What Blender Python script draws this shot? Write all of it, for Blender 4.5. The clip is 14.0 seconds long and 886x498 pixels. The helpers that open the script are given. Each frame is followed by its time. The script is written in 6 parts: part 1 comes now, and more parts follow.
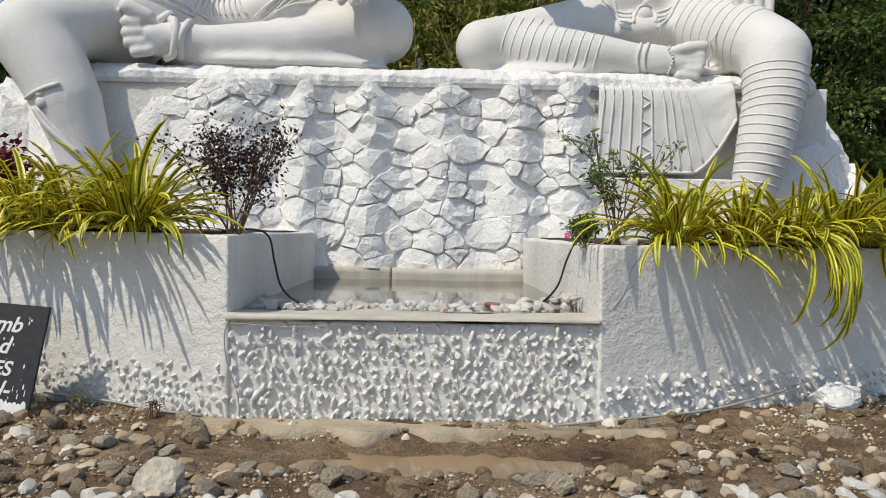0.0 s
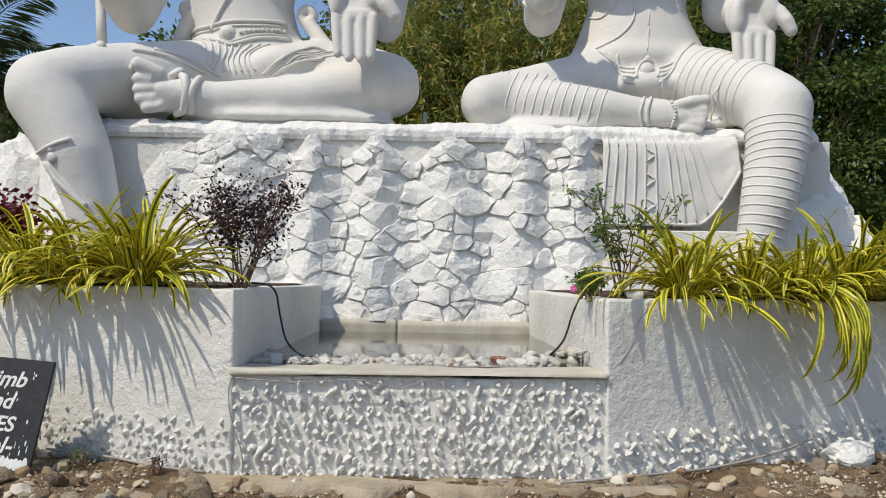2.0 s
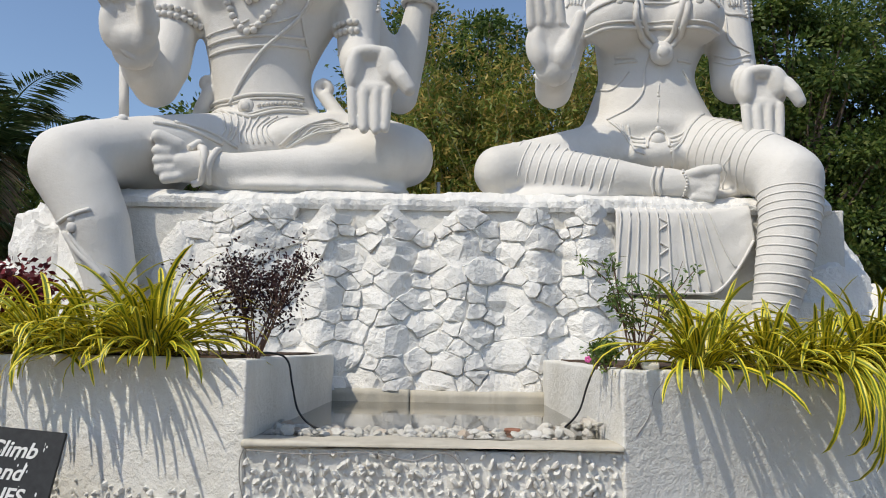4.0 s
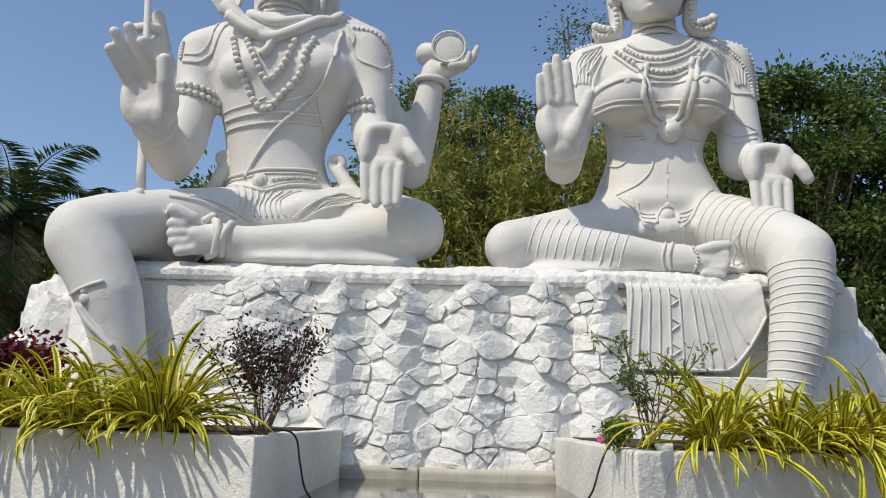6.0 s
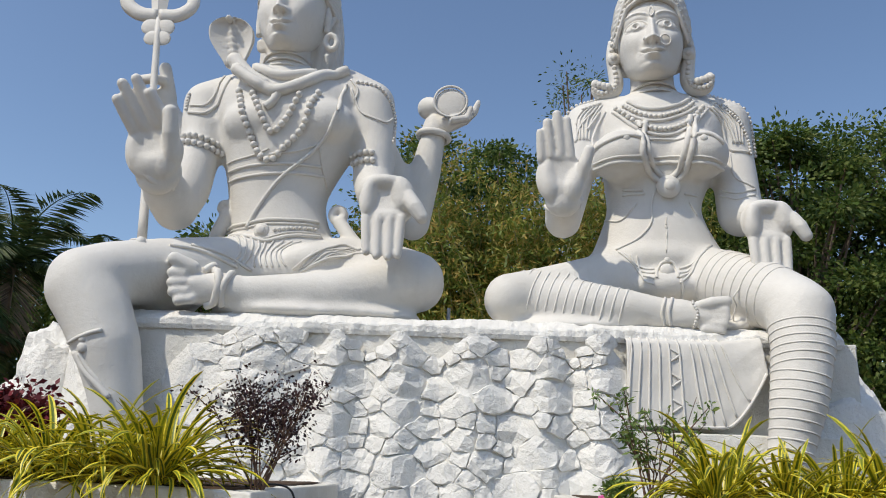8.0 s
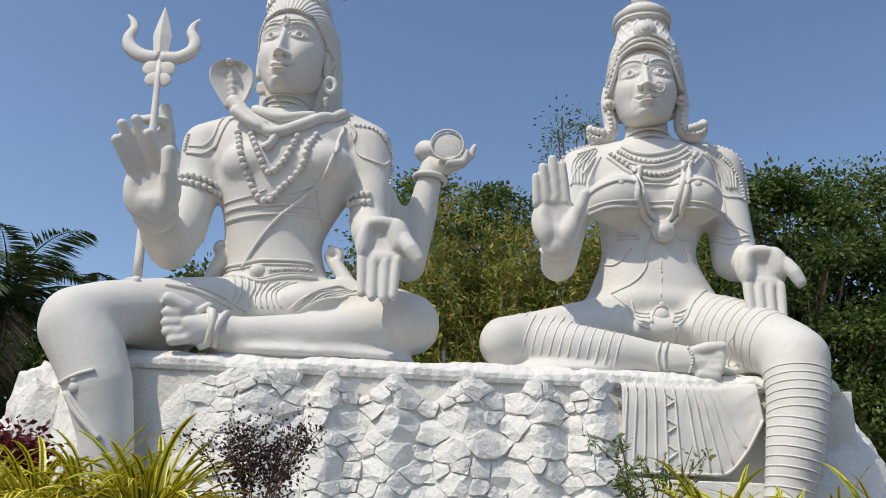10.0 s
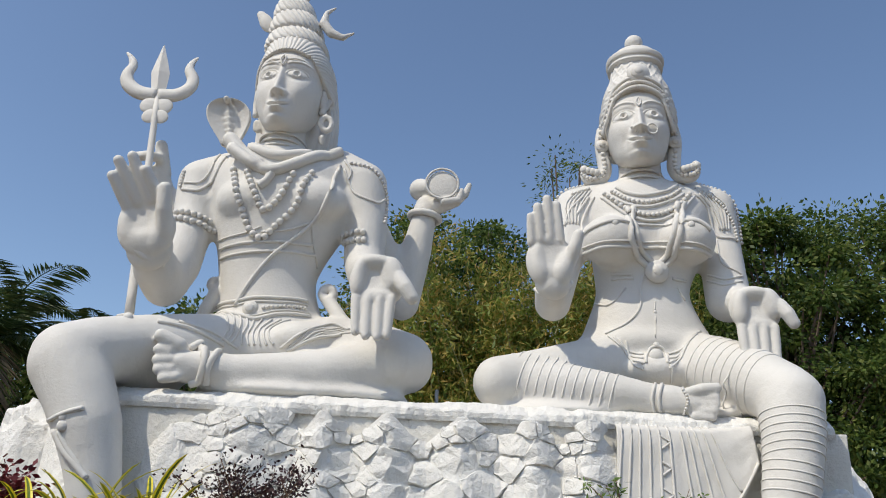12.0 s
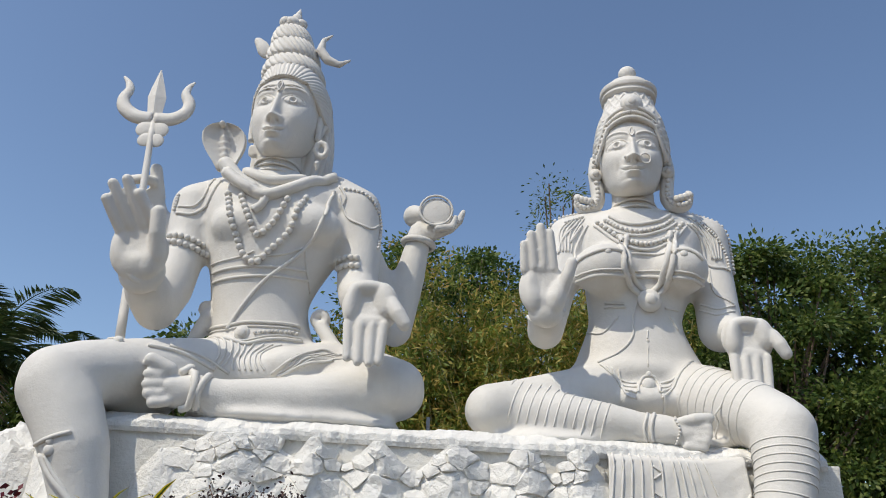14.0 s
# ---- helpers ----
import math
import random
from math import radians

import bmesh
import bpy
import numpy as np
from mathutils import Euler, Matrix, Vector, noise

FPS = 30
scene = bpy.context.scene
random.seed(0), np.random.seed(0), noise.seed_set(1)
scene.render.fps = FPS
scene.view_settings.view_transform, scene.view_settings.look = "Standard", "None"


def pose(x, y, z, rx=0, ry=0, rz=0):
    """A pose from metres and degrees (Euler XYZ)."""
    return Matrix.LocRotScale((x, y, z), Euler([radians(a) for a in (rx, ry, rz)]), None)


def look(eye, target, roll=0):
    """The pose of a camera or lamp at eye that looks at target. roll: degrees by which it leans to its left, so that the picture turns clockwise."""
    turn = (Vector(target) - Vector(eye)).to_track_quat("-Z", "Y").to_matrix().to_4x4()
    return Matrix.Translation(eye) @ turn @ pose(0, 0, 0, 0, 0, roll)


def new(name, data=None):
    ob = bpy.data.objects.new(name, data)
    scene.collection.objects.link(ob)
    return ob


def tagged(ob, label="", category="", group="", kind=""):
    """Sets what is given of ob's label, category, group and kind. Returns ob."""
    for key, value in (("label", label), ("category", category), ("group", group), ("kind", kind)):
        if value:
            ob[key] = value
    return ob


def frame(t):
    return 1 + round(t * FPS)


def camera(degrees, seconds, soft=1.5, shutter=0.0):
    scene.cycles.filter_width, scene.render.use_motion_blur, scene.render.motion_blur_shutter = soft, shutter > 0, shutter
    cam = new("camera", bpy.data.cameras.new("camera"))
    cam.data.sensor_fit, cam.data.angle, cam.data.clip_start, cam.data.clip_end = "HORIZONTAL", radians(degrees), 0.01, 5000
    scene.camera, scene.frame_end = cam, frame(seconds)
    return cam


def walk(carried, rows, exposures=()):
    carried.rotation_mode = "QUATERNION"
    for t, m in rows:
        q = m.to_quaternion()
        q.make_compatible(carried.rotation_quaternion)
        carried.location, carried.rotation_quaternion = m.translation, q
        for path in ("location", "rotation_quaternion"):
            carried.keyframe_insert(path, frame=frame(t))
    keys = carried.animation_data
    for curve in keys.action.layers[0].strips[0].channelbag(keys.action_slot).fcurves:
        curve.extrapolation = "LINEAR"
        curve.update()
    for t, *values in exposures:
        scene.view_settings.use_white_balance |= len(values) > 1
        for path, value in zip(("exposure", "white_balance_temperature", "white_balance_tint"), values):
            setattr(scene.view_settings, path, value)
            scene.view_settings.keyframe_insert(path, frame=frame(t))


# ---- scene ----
from mathutils import geometry
cam = camera(58.9, 14.0, soft=1.0)
PATH = [
    (0, (0.034, 0.637, 1.695), (0.075, 2.635, 1.644), 0.9),
    (0.5, (0.042, 0.639, 1.701), (0.082, 2.638, 1.673), 0.8),
    (1, (0.035, 0.635, 1.71), (0.072, 2.634, 1.713), 0.8),
    (1.5, (0.035, 0.634, 1.71), (0.066, 2.634, 1.746), 0.8),
    (2, (0.04, 0.63, 1.721), (0.063, 2.628, 1.798), 0.8),
    (2.5, (0.042, 0.63, 1.721), (0.059, 2.627, 1.833), 0.9),
    (3, (0.042, 0.629, 1.729), (0.05, 2.624, 1.883), 0.9),
    (3.2, (0.042, 0.628, 1.73), (0.045, 2.621, 1.903), 0.9),
    (5.3, (0.036, 0.598, 1.778), (0.003, 2.565, 2.138), 1.1),
    (5.5, (0.036, 0.598, 1.78), (0.0, 2.562, 2.158), 1.2),
    (6, (0.032, 0.59, 1.781), (-0.01, 2.544, 2.205), 1.4),
    (6.5, (0.026, 0.581, 1.788), (-0.018, 2.527, 2.249), 1.7),
    (7, (0.021, 0.574, 1.799), (-0.022, 2.514, 2.287), 1.8),
    (7.5, (0.009, 0.566, 1.809), (-0.032, 2.498, 2.326), 2.0),
    (8, (0.007, 0.561, 1.81), (-0.034, 2.484, 2.357), 2.1),
    (8.5, (0.011, 0.559, 1.818), (-0.031, 2.474, 2.392), 2.2),
    (9, (0.002, 0.552, 1.822), (-0.036, 2.46, 2.423), 2.3),
    (11.3, (-0.016, 0.517, 1.839), (-0.042, 2.389, 2.543), 2.8),
    (11.5, (-0.019, 0.521, 1.842), (-0.044, 2.389, 2.556), 2.8),
    (12, (-0.033, 0.523, 1.851), (-0.05, 2.383, 2.586), 2.9),
    (12.5, (-0.027, 0.52, 1.85), (-0.041, 2.374, 2.599), 2.9),
    (13, (-0.031, 0.52, 1.852), (-0.041, 2.37, 2.611), 2.9),
    (13.5, (-0.022, 0.517, 1.85), (-0.03, 2.364, 2.616), 2.9),
    (14, (-0.031, 0.517, 1.846), (-0.035, 2.351, 2.645), 3.4),
]
walk(cam, [(t, look(eye, target, roll)) for t, eye, target, roll in PATH])

# ---- light: clear late-morning sun from the front left, blue sky ----
SUN_FROM = Vector((-0.463, -0.385, 0.80)).normalized()
world = bpy.data.worlds.new("world")
scene.world = world
world.use_nodes = True
wt = world.node_tree
sky = wt.nodes.new("ShaderNodeTexSky")
sky.sky_type, sky.sun_disc = "NISHITA", False
sky.sun_elevation = math.asin(SUN_FROM.z)
sky.sun_rotation = math.atan2(SUN_FROM.x, SUN_FROM.y)
sky.altitude, sky.air_density, sky.dust_density, sky.ozone_density = 300, 1.0, 1.1, 2.2
wt.links.new(sky.outputs[0], wt.nodes["Background"].inputs[0])
wt.nodes["Background"].inputs[1].default_value = 0.148
lamp = bpy.data.lights.new("sun", "SUN")
lamp.energy, lamp.angle, lamp.color = 3.25, radians(0.5), (1.0, 0.92, 0.78)
sun = new("sun", lamp)
sun.matrix_world = look(SUN_FROM * 40, (0, 0, 0))
scene.view_settings.exposure = 0.0

# ---- materials ----
def node_mat(name, rough=0.7, spec=0.4):
    mat = bpy.data.materials.new(name)
    mat.use_nodes = True
    nt = mat.node_tree
    b = nt.nodes["Principled BSDF"]
    b.inputs["Roughness"].default_value = rough
    b.inputs["Specular IOR Level"].default_value = spec
    return mat, nt, b


def noise_node(nt, scale, detail=4.0, rough=0.55, coord="Object", stretch=None):
    tc = nt.nodes.new("ShaderNodeTexCoord")
    n = nt.nodes.new("ShaderNodeTexNoise")
    n.inputs["Scale"].default_value, n.inputs["Detail"].default_value, n.inputs["Roughness"].default_value = scale, detail, rough
    if stretch:
        mp = nt.nodes.new("ShaderNodeMapping")
        mp.inputs["Scale"].default_value = stretch
        nt.links.new(tc.outputs[coord], mp.inputs[0])
        nt.links.new(mp.outputs[0], n.inputs["Vector"])
    else:
        nt.links.new(tc.outputs[coord], n.inputs["Vector"])
    return n


def ramp_node(nt, src, stops):
    r = nt.nodes.new("ShaderNodeValToRGB")
    e = r.color_ramp.elements
    while len(e) < len(stops):
        e.new(0.5)
    for k, (p, c) in zip(e, stops):
        k.position, k.color = p, (*c, 1)
    nt.links.new(src, r.inputs[0])
    return r


def mix_node(nt, fac, a, b, mode="MIX"):
    m = nt.nodes.new("ShaderNodeMix")
    m.data_type, m.blend_type = "RGBA", mode
    for sock, v in ((m.inputs[0], fac), (m.inputs[6], a), (m.inputs[7], b)):
        if isinstance(v, (int, float)):
            sock.default_value = v
        elif isinstance(v, tuple):
            sock.default_value = (*v, 1)
        else:
            nt.links.new(v, sock)
    return m.outputs[2]


def bump_chain(nt, b, layers):
    prev = None
    for src, strength, dist in layers:
        bp = nt.nodes.new("ShaderNodeBump")
        bp.inputs["Strength"].default_value, bp.inputs["Distance"].default_value = strength, dist
        nt.links.new(src, bp.inputs["Height"])
        if prev:
            nt.links.new(prev, bp.inputs["Normal"])
        prev = bp.outputs[0]
    nt.links.new(prev, b.inputs["Normal"])


def white_paint(name, base=(0.78, 0.77, 0.74), dirt=(0.55, 0.53, 0.48), amount=0.25, fine=60.0, coarse=7.0, depth=0.01, strong=0.5):
    mat, nt, b = node_mat(name, 0.62, 0.35)
    big, small = noise_node(nt, 0.9, 6, 0.65), noise_node(nt, fine, 4)
    streak = noise_node(nt, 3.0, 5, 0.7, stretch=(2.2, 2.2, 0.35))
    f1 = ramp_node(nt, big.outputs[0], [(0.42, (0, 0, 0)), (0.78, (amount,) * 3)])
    f2 = ramp_node(nt, streak.outputs[0], [(0.52, (0, 0, 0)), (0.8, (amount,) * 3)])
    c1 = mix_node(nt, f1.outputs[0], base, dirt)
    c2 = mix_node(nt, f2.outputs[0], c1, tuple(0.5 * (x + y) for x, y in zip(base, dirt)))
    nt.links.new(c2, b.inputs["Base Color"])
    mid = noise_node(nt, coarse, 5)
    bump_chain(nt, b, [(mid.outputs[0], strong, depth), (small.outputs[0], strong, depth * 0.35)])
    return mat


def plain(name, color, rough=0.6, spec=0.4, metal=0.0, vary=0.25, scale=14.0, bump=0.003):
    mat, nt, b = node_mat(name, rough, spec)
    b.inputs["Metallic"].default_value = metal
    n = noise_node(nt, scale, 5)
    lo, hi = tuple(c * (1 - vary) for c in color), tuple(min(1, c * (1 + vary)) for c in color)
    r = ramp_node(nt, n.outputs[0], [(0.3, lo), (0.7, hi)])
    nt.links.new(r.outputs[0], b.inputs["Base Color"])
    bump_chain(nt, b, [(n.outputs[0], 0.5, bump)])
    return mat


def pick(name, stops, rough=0.7, spec=0.35, scale=9.0, grain=0.35, bump=0.01, sss=0.0):
    """A colour for each object, drawn at random from the stops, with grain over it."""
    mat, nt, b = node_mat(name, rough, spec)
    info = nt.nodes.new("ShaderNodeObjectInfo")
    r = ramp_node(nt, info.outputs["Random"], stops)
    n = noise_node(nt, scale, 6, 0.65)
    g = ramp_node(nt, n.outputs[0], [(0.25, (1 - grain,) * 3), (0.75, (1 + 0.3 * grain,) * 3)])
    nt.links.new(mix_node(nt, 1.0, r.outputs[0], g.outputs[0], "MULTIPLY"), b.inputs["Base Color"])
    bump_chain(nt, b, [(n.outputs[0], 0.7, bump)])
    return mat


STATUE = white_paint("statue_white_paint", (0.675, 0.655, 0.615), (0.48, 0.455, 0.40), 0.4, 40, 14, 0.014, 0.5)
WALL = white_paint("whitewashed_plaster", (0.73, 0.712, 0.66), (0.46, 0.43, 0.35), 0.5, 60, 16, 0.02, 0.95)
STONEWASH = white_paint("whitewashed_stone", (0.78, 0.765, 0.725), (0.60, 0.58, 0.53), 0.25, 55, 18, 0.03, 0.8)
PEBBLEWASH = white_paint("whitewashed_pebble", (0.72, 0.705, 0.66), (0.5, 0.47, 0.42), 0.3, 50, 14, 0.006)
RIM = white_paint("worn_cement_rim", (0.56, 0.52, 0.43), (0.24, 0.21, 0.15), 0.85, 50, 12, 0.012)

# ---- mesh tools ----
def part(name, bm, material, parent=None, label="", smooth=False):
    me = bpy.data.meshes.new(name)
    bm.to_mesh(me)
    bm.free()
    if material:
        me.materials.append(material)
    if smooth:
        me.polygons.foreach_set("use_smooth", [True] * len(me.polygons))
    ob = new(name, me)
    ob.parent = parent
    return tagged(ob, label)


def shared(name, me, parent, m):
    ob = new(name, me)
    ob.parent = parent
    ob.matrix_basis = m
    return ob


def base(name, x, y, z, label, category, group="", kind=""):
    ob = new(name)
    ob.location = (x, y, z)
    ob.empty_display_size = 0.1
    return tagged(ob, label, category, group, kind)


def catmull(pts, n):
    """A smooth run of n points a span through the given points."""
    v = [Vector(p) for p in pts]
    v = [v[0] * 2 - v[1]] + v + [v[-1] * 2 - v[-2]]
    out = []
    for i in range(1, len(v) - 2):
        a, b, c, d = v[i - 1:i + 3]
        for k in range(n):
            t = k / n
            out.append(0.5 * (2 * b + (c - a) * t + (2 * a - 5 * b + 4 * c - d) * t * t + (3 * b - a - 3 * c + d) * t ** 3))
    return out + [v[-2]]


def tube(bm, pts, radii, sides=8, closed=False, flat=1.0, up=None):
    """A swept tube; radii one number or one a point; flat squeezes it across its second axis."""
    n = len(pts)
    rs = radii if hasattr(radii, "__len__") else [radii] * n
    rings, ref = [], Vector(up or (0.13, 0.31, 0.94))
    for i, p in enumerate(pts):
        a = pts[(i - 1) % n] if closed or i else pts[0]
        b = pts[(i + 1) % n] if closed or i < n - 1 else pts[-1]
        d = (Vector(b) - Vector(a)).normalized()
        s = d.cross(ref)
        s = s.normalized() if s.length > 1e-5 else d.orthogonal().normalized()
        u = s.cross(d)
        rings.append([bm.verts.new(Vector(p) + rs[i] * (math.cos(k * math.tau / sides) * s + flat * math.sin(k * math.tau / sides) * u)) for k in range(sides)])
    for i in range(n if closed else n - 1):
        A, B = rings[i], rings[(i + 1) % n]
        for k in range(sides):
            bm.faces.new((A[k], A[(k + 1) % sides], B[(k + 1) % sides], B[k]))
    if not closed:
        bm.faces.new(rings[0][::-1])
        bm.faces.new(rings[-1])


def ball(bm, p, r, seg=10, rings=7, scale=(1, 1, 1), turn=(0, 0, 0)):
    m = Matrix.LocRotScale(Vector(p), Euler([radians(a) for a in turn]), Vector(scale) * r)
    loops = [[bm.verts.new(m @ Vector((math.sin(t) * math.cos(a), math.sin(t) * math.sin(a), math.cos(t)))) for a in [k * math.tau / seg for k in range(seg)]]
             for t in [math.pi * i / rings for i in range(1, rings)]]
    top, low = bm.verts.new(m @ Vector((0, 0, 1))), bm.verts.new(m @ Vector((0, 0, -1)))
    for k in range(seg):
        j = (k + 1) % seg
        bm.faces.new((top, loops[0][k], loops[0][j]))
        bm.faces.new((low, loops[-1][j], loops[-1][k]))
        for A, B in zip(loops, loops[1:]):
            bm.faces.new((A[k], B[k], B[j], A[j]))


def prism(bm, outline, z0, z1):
    """An upright prism over an outline of (x, y)."""
    lo = [bm.verts.new((x, y, z0)) for x, y in outline]
    hi = [bm.verts.new((x, y, z1)) for x, y in outline]
    n = len(lo)
    for i in range(n):
        bm.faces.new((lo[i], lo[(i + 1) % n], hi[(i + 1) % n], hi[i]))
    bm.faces.new(hi)
    bm.faces.new(lo[::-1])


def sheet(bm, rows, back):
    """A thick sheet: the grid of points, the same grid moved by back, and the rims between them."""
    grids = [[[bm.verts.new(Vector(p) + off) for p in row] for row in rows] for off in (Vector((0, 0, 0)), Vector(back))]
    m, n = len(rows), len(rows[0])
    for g in grids:
        for A, B in zip(g, g[1:]):
            for i in range(n - 1):
                bm.faces.new((A[i], A[i + 1], B[i + 1], B[i]) if g is grids[0] else (B[i], B[i + 1], A[i + 1], A[i]))
    f, k = grids
    for i in range(n - 1):
        bm.faces.new((f[0][i + 1], f[0][i], k[0][i], k[0][i + 1]))
        bm.faces.new((f[-1][i], f[-1][i + 1], k[-1][i + 1], k[-1][i]))
    for j in range(m - 1):
        bm.faces.new((f[j][0], f[j + 1][0], k[j + 1][0], k[j][0]))
        bm.faces.new((f[j + 1][-1], f[j][-1], k[j][-1], k[j + 1][-1]))
    bmesh.ops.recalc_face_normals(bm, faces=bm.faces)


def roughen(bm, amount, scale, seed=0.0):
    bm.normal_update()
    for v in bm.verts:
        v.co += v.normal * amount * noise.noise(v.co * scale + Vector((seed, seed * 1.7, 0)))


def cut_fine(bm, size):
    """Splits long edges until they are about that long."""
    for _ in range(7):
        es = [e for e in bm.edges if e.calc_length() > size * 1.6]
        if not es:
            break
        bmesh.ops.subdivide_edges(bm, edges=es, cuts=1, use_grid_fill=True)


# ---- statue tools: thick rounded limbs, fused to one skin ----
def limb(bm, *pts):
    for (x, y, z, r), (X, Y, Z, R) in zip(pts, pts[1:]):
        a, b = Vector((x, y, z)), Vector((X, Y, Z))
        n = max(2, int((b - a).length / (0.3 * max(r, R))) + 1)
        tube(bm, [a.lerp(b, k / (n - 1)) for k in range(n)], [r + (R - r) * k / (n - 1) for k in range(n)], 20)
    for x, y, z, r in pts:
        ball(bm, (x, y, z), r, 20, 14)


def blob(bm, p, size, turn):
    ball(bm, p, 1, 24, 16, size, turn)


def torso(bm, *rings):
    pts = catmull([r[:3] for r in rings], 4)
    w = catmull([(r[3], r[4], 0) for r in rings], 4)
    loops = [[bm.verts.new((p.x + s.x * math.cos(a), p.y + s.y * math.sin(a), p.z)) for a in [k * math.tau / 32 for k in range(32)]] for p, s in zip(pts, w)]
    for A, B in zip(loops, loops[1:]):
        for k in range(32):
            bm.faces.new((A[k], A[(k + 1) % 32], B[(k + 1) % 32], B[k]))
    bm.faces.new(loops[0][::-1])
    bm.faces.new(loops[-1])


def fuse(bm, voxel, rounds):
    """One closed skin round everything in bm, smoothed."""
    me = bpy.data.meshes.new("work")
    bm.to_mesh(me)
    bm.free()
    ob = new("work", me)
    rm = ob.modifiers.new("skin", "REMESH")
    rm.mode, rm.voxel_size, rm.adaptivity = "VOXEL", voxel, 0
    sm = ob.modifiers.new("smooth", "SMOOTH")
    sm.factor, sm.iterations = 0.5, rounds
    dg = bpy.context.evaluated_depsgraph_get()
    out = bpy.data.meshes.new_from_object(ob.evaluated_get(dg))
    bpy.data.objects.remove(ob)
    bm = bmesh.new()
    bm.from_mesh(out)
    return bm


class Skin:
    """Finds the skin of a fused body, to lay ornaments on it."""

    def __init__(self, bm):
        from mathutils.bvhtree import BVHTree
        self.tree = BVHTree.FromBMesh(bm)

    def lay(self, pts, lift, n=8):
        out = []
        for p in catmull(pts, n):
            q, nrm, _, _ = self.tree.find_nearest(p)
            out.append(q + nrm * lift)
        return out

    def ring(self, centre, axis, reach, lift, n=48, arc=(0, 360)):
        """Points round a limb: rays from outside straight in towards the centre."""
        c, ax = Vector(centre), Vector(axis).normalized()
        s = ax.cross(Vector((0, 1, 0.02))).normalized()
        u = s.cross(ax)
        out = []
        for k in range(n):
            a = radians(arc[0] + (arc[1] - arc[0]) * k / (n if arc == (0, 360) else n - 1))
            d = math.cos(a) * s + math.sin(a) * u
            q, nrm, _, dist = self.tree.ray_cast(c + d * reach, -d, reach)
            out.append((q if q else c + d * reach * 0.7) + d * lift)
        return out


def cord(bm, skin, r, *pts, flat=1.0):
    tube(bm, skin.lay(pts, r * 0.35), r, 6, flat=flat)


def beads(bm, skin, r, *pts):
    path = skin.lay(pts, r * 0.55, 16)
    run, last = 0.0, path[0]
    ball(bm, last, r, 10, 7)
    for p in path[1:]:
        run += (p - last).length
        last = p
        if run > 1.75 * r:
            ball(bm, p, r, 10, 7)
            run = 0.0


def hoop(bm, skin, r, centre, axis, reach, flat=1.0, arc=(0, 360)):
    pts = skin.ring(centre, axis, reach, r * 0.2, arc=arc)
    for _ in range(2):
        pts = [(pts[i - 1] + pts[i] * 2 + pts[(i + 1) % len(pts)]) / 4 if arc == (0, 360) or 0 < i < len(pts) - 1 else pts[i] for i in range(len(pts))]
    tube(bm, pts, r, 6, closed=arc == (0, 360))


# ---- heads and hands: ring shells with carved relief, finer than the bodies ----
def ring_shell(bm, rings, carve=None, place=Matrix(), around=200, along=120, front=0.62):
    """A closed shell through rings (z, x, y, half width, reach to the front, reach to the back); carve moves each point of it."""
    lo = catmull([(r[0], r[1], r[2]) for r in rings], 12)
    hi = catmull([r[3:6] for r in rings], 12)
    loops = []
    for j in range(along + 1):
        f = j / along * (len(lo) - 1)
        i = min(len(lo) - 2, int(f))
        z, cx, cy = lo[i].lerp(lo[i + 1], f - i)
        w, fr, bk = hi[i].lerp(hi[i + 1], f - i)
        loop = []
        for k in range(around):
            t = k / around
            a = math.pi * t / front if t < front else math.pi + math.pi * (t - front) / (1 - front)
            c, d = math.cos(a), math.sin(a)
            x = cx - w * math.copysign(abs(c) ** 0.92, c)
            y = cy - (fr if d > 0 else bk) * math.copysign(abs(d) ** 0.88, d)
            p = Vector((x, y, z))
            if carve:
                p = carve(p, a, Vector((-c * 0.9, -d, 0)))
            loop.append(bm.verts.new(place @ p))
        loops.append(loop)
    for A, B in zip(loops, loops[1:]):
        for k in range(around):
            m = (k + 1) % around
            bm.faces.new((A[k], A[m], B[m], B[k]))
    bm.faces.new(loops[0][::-1])
    bm.faces.new(loops[-1])


def bell(x, z, u, v, a, c):
    return math.exp(-((x - u) / a) ** 2 - ((z - v) / c) ** 2)


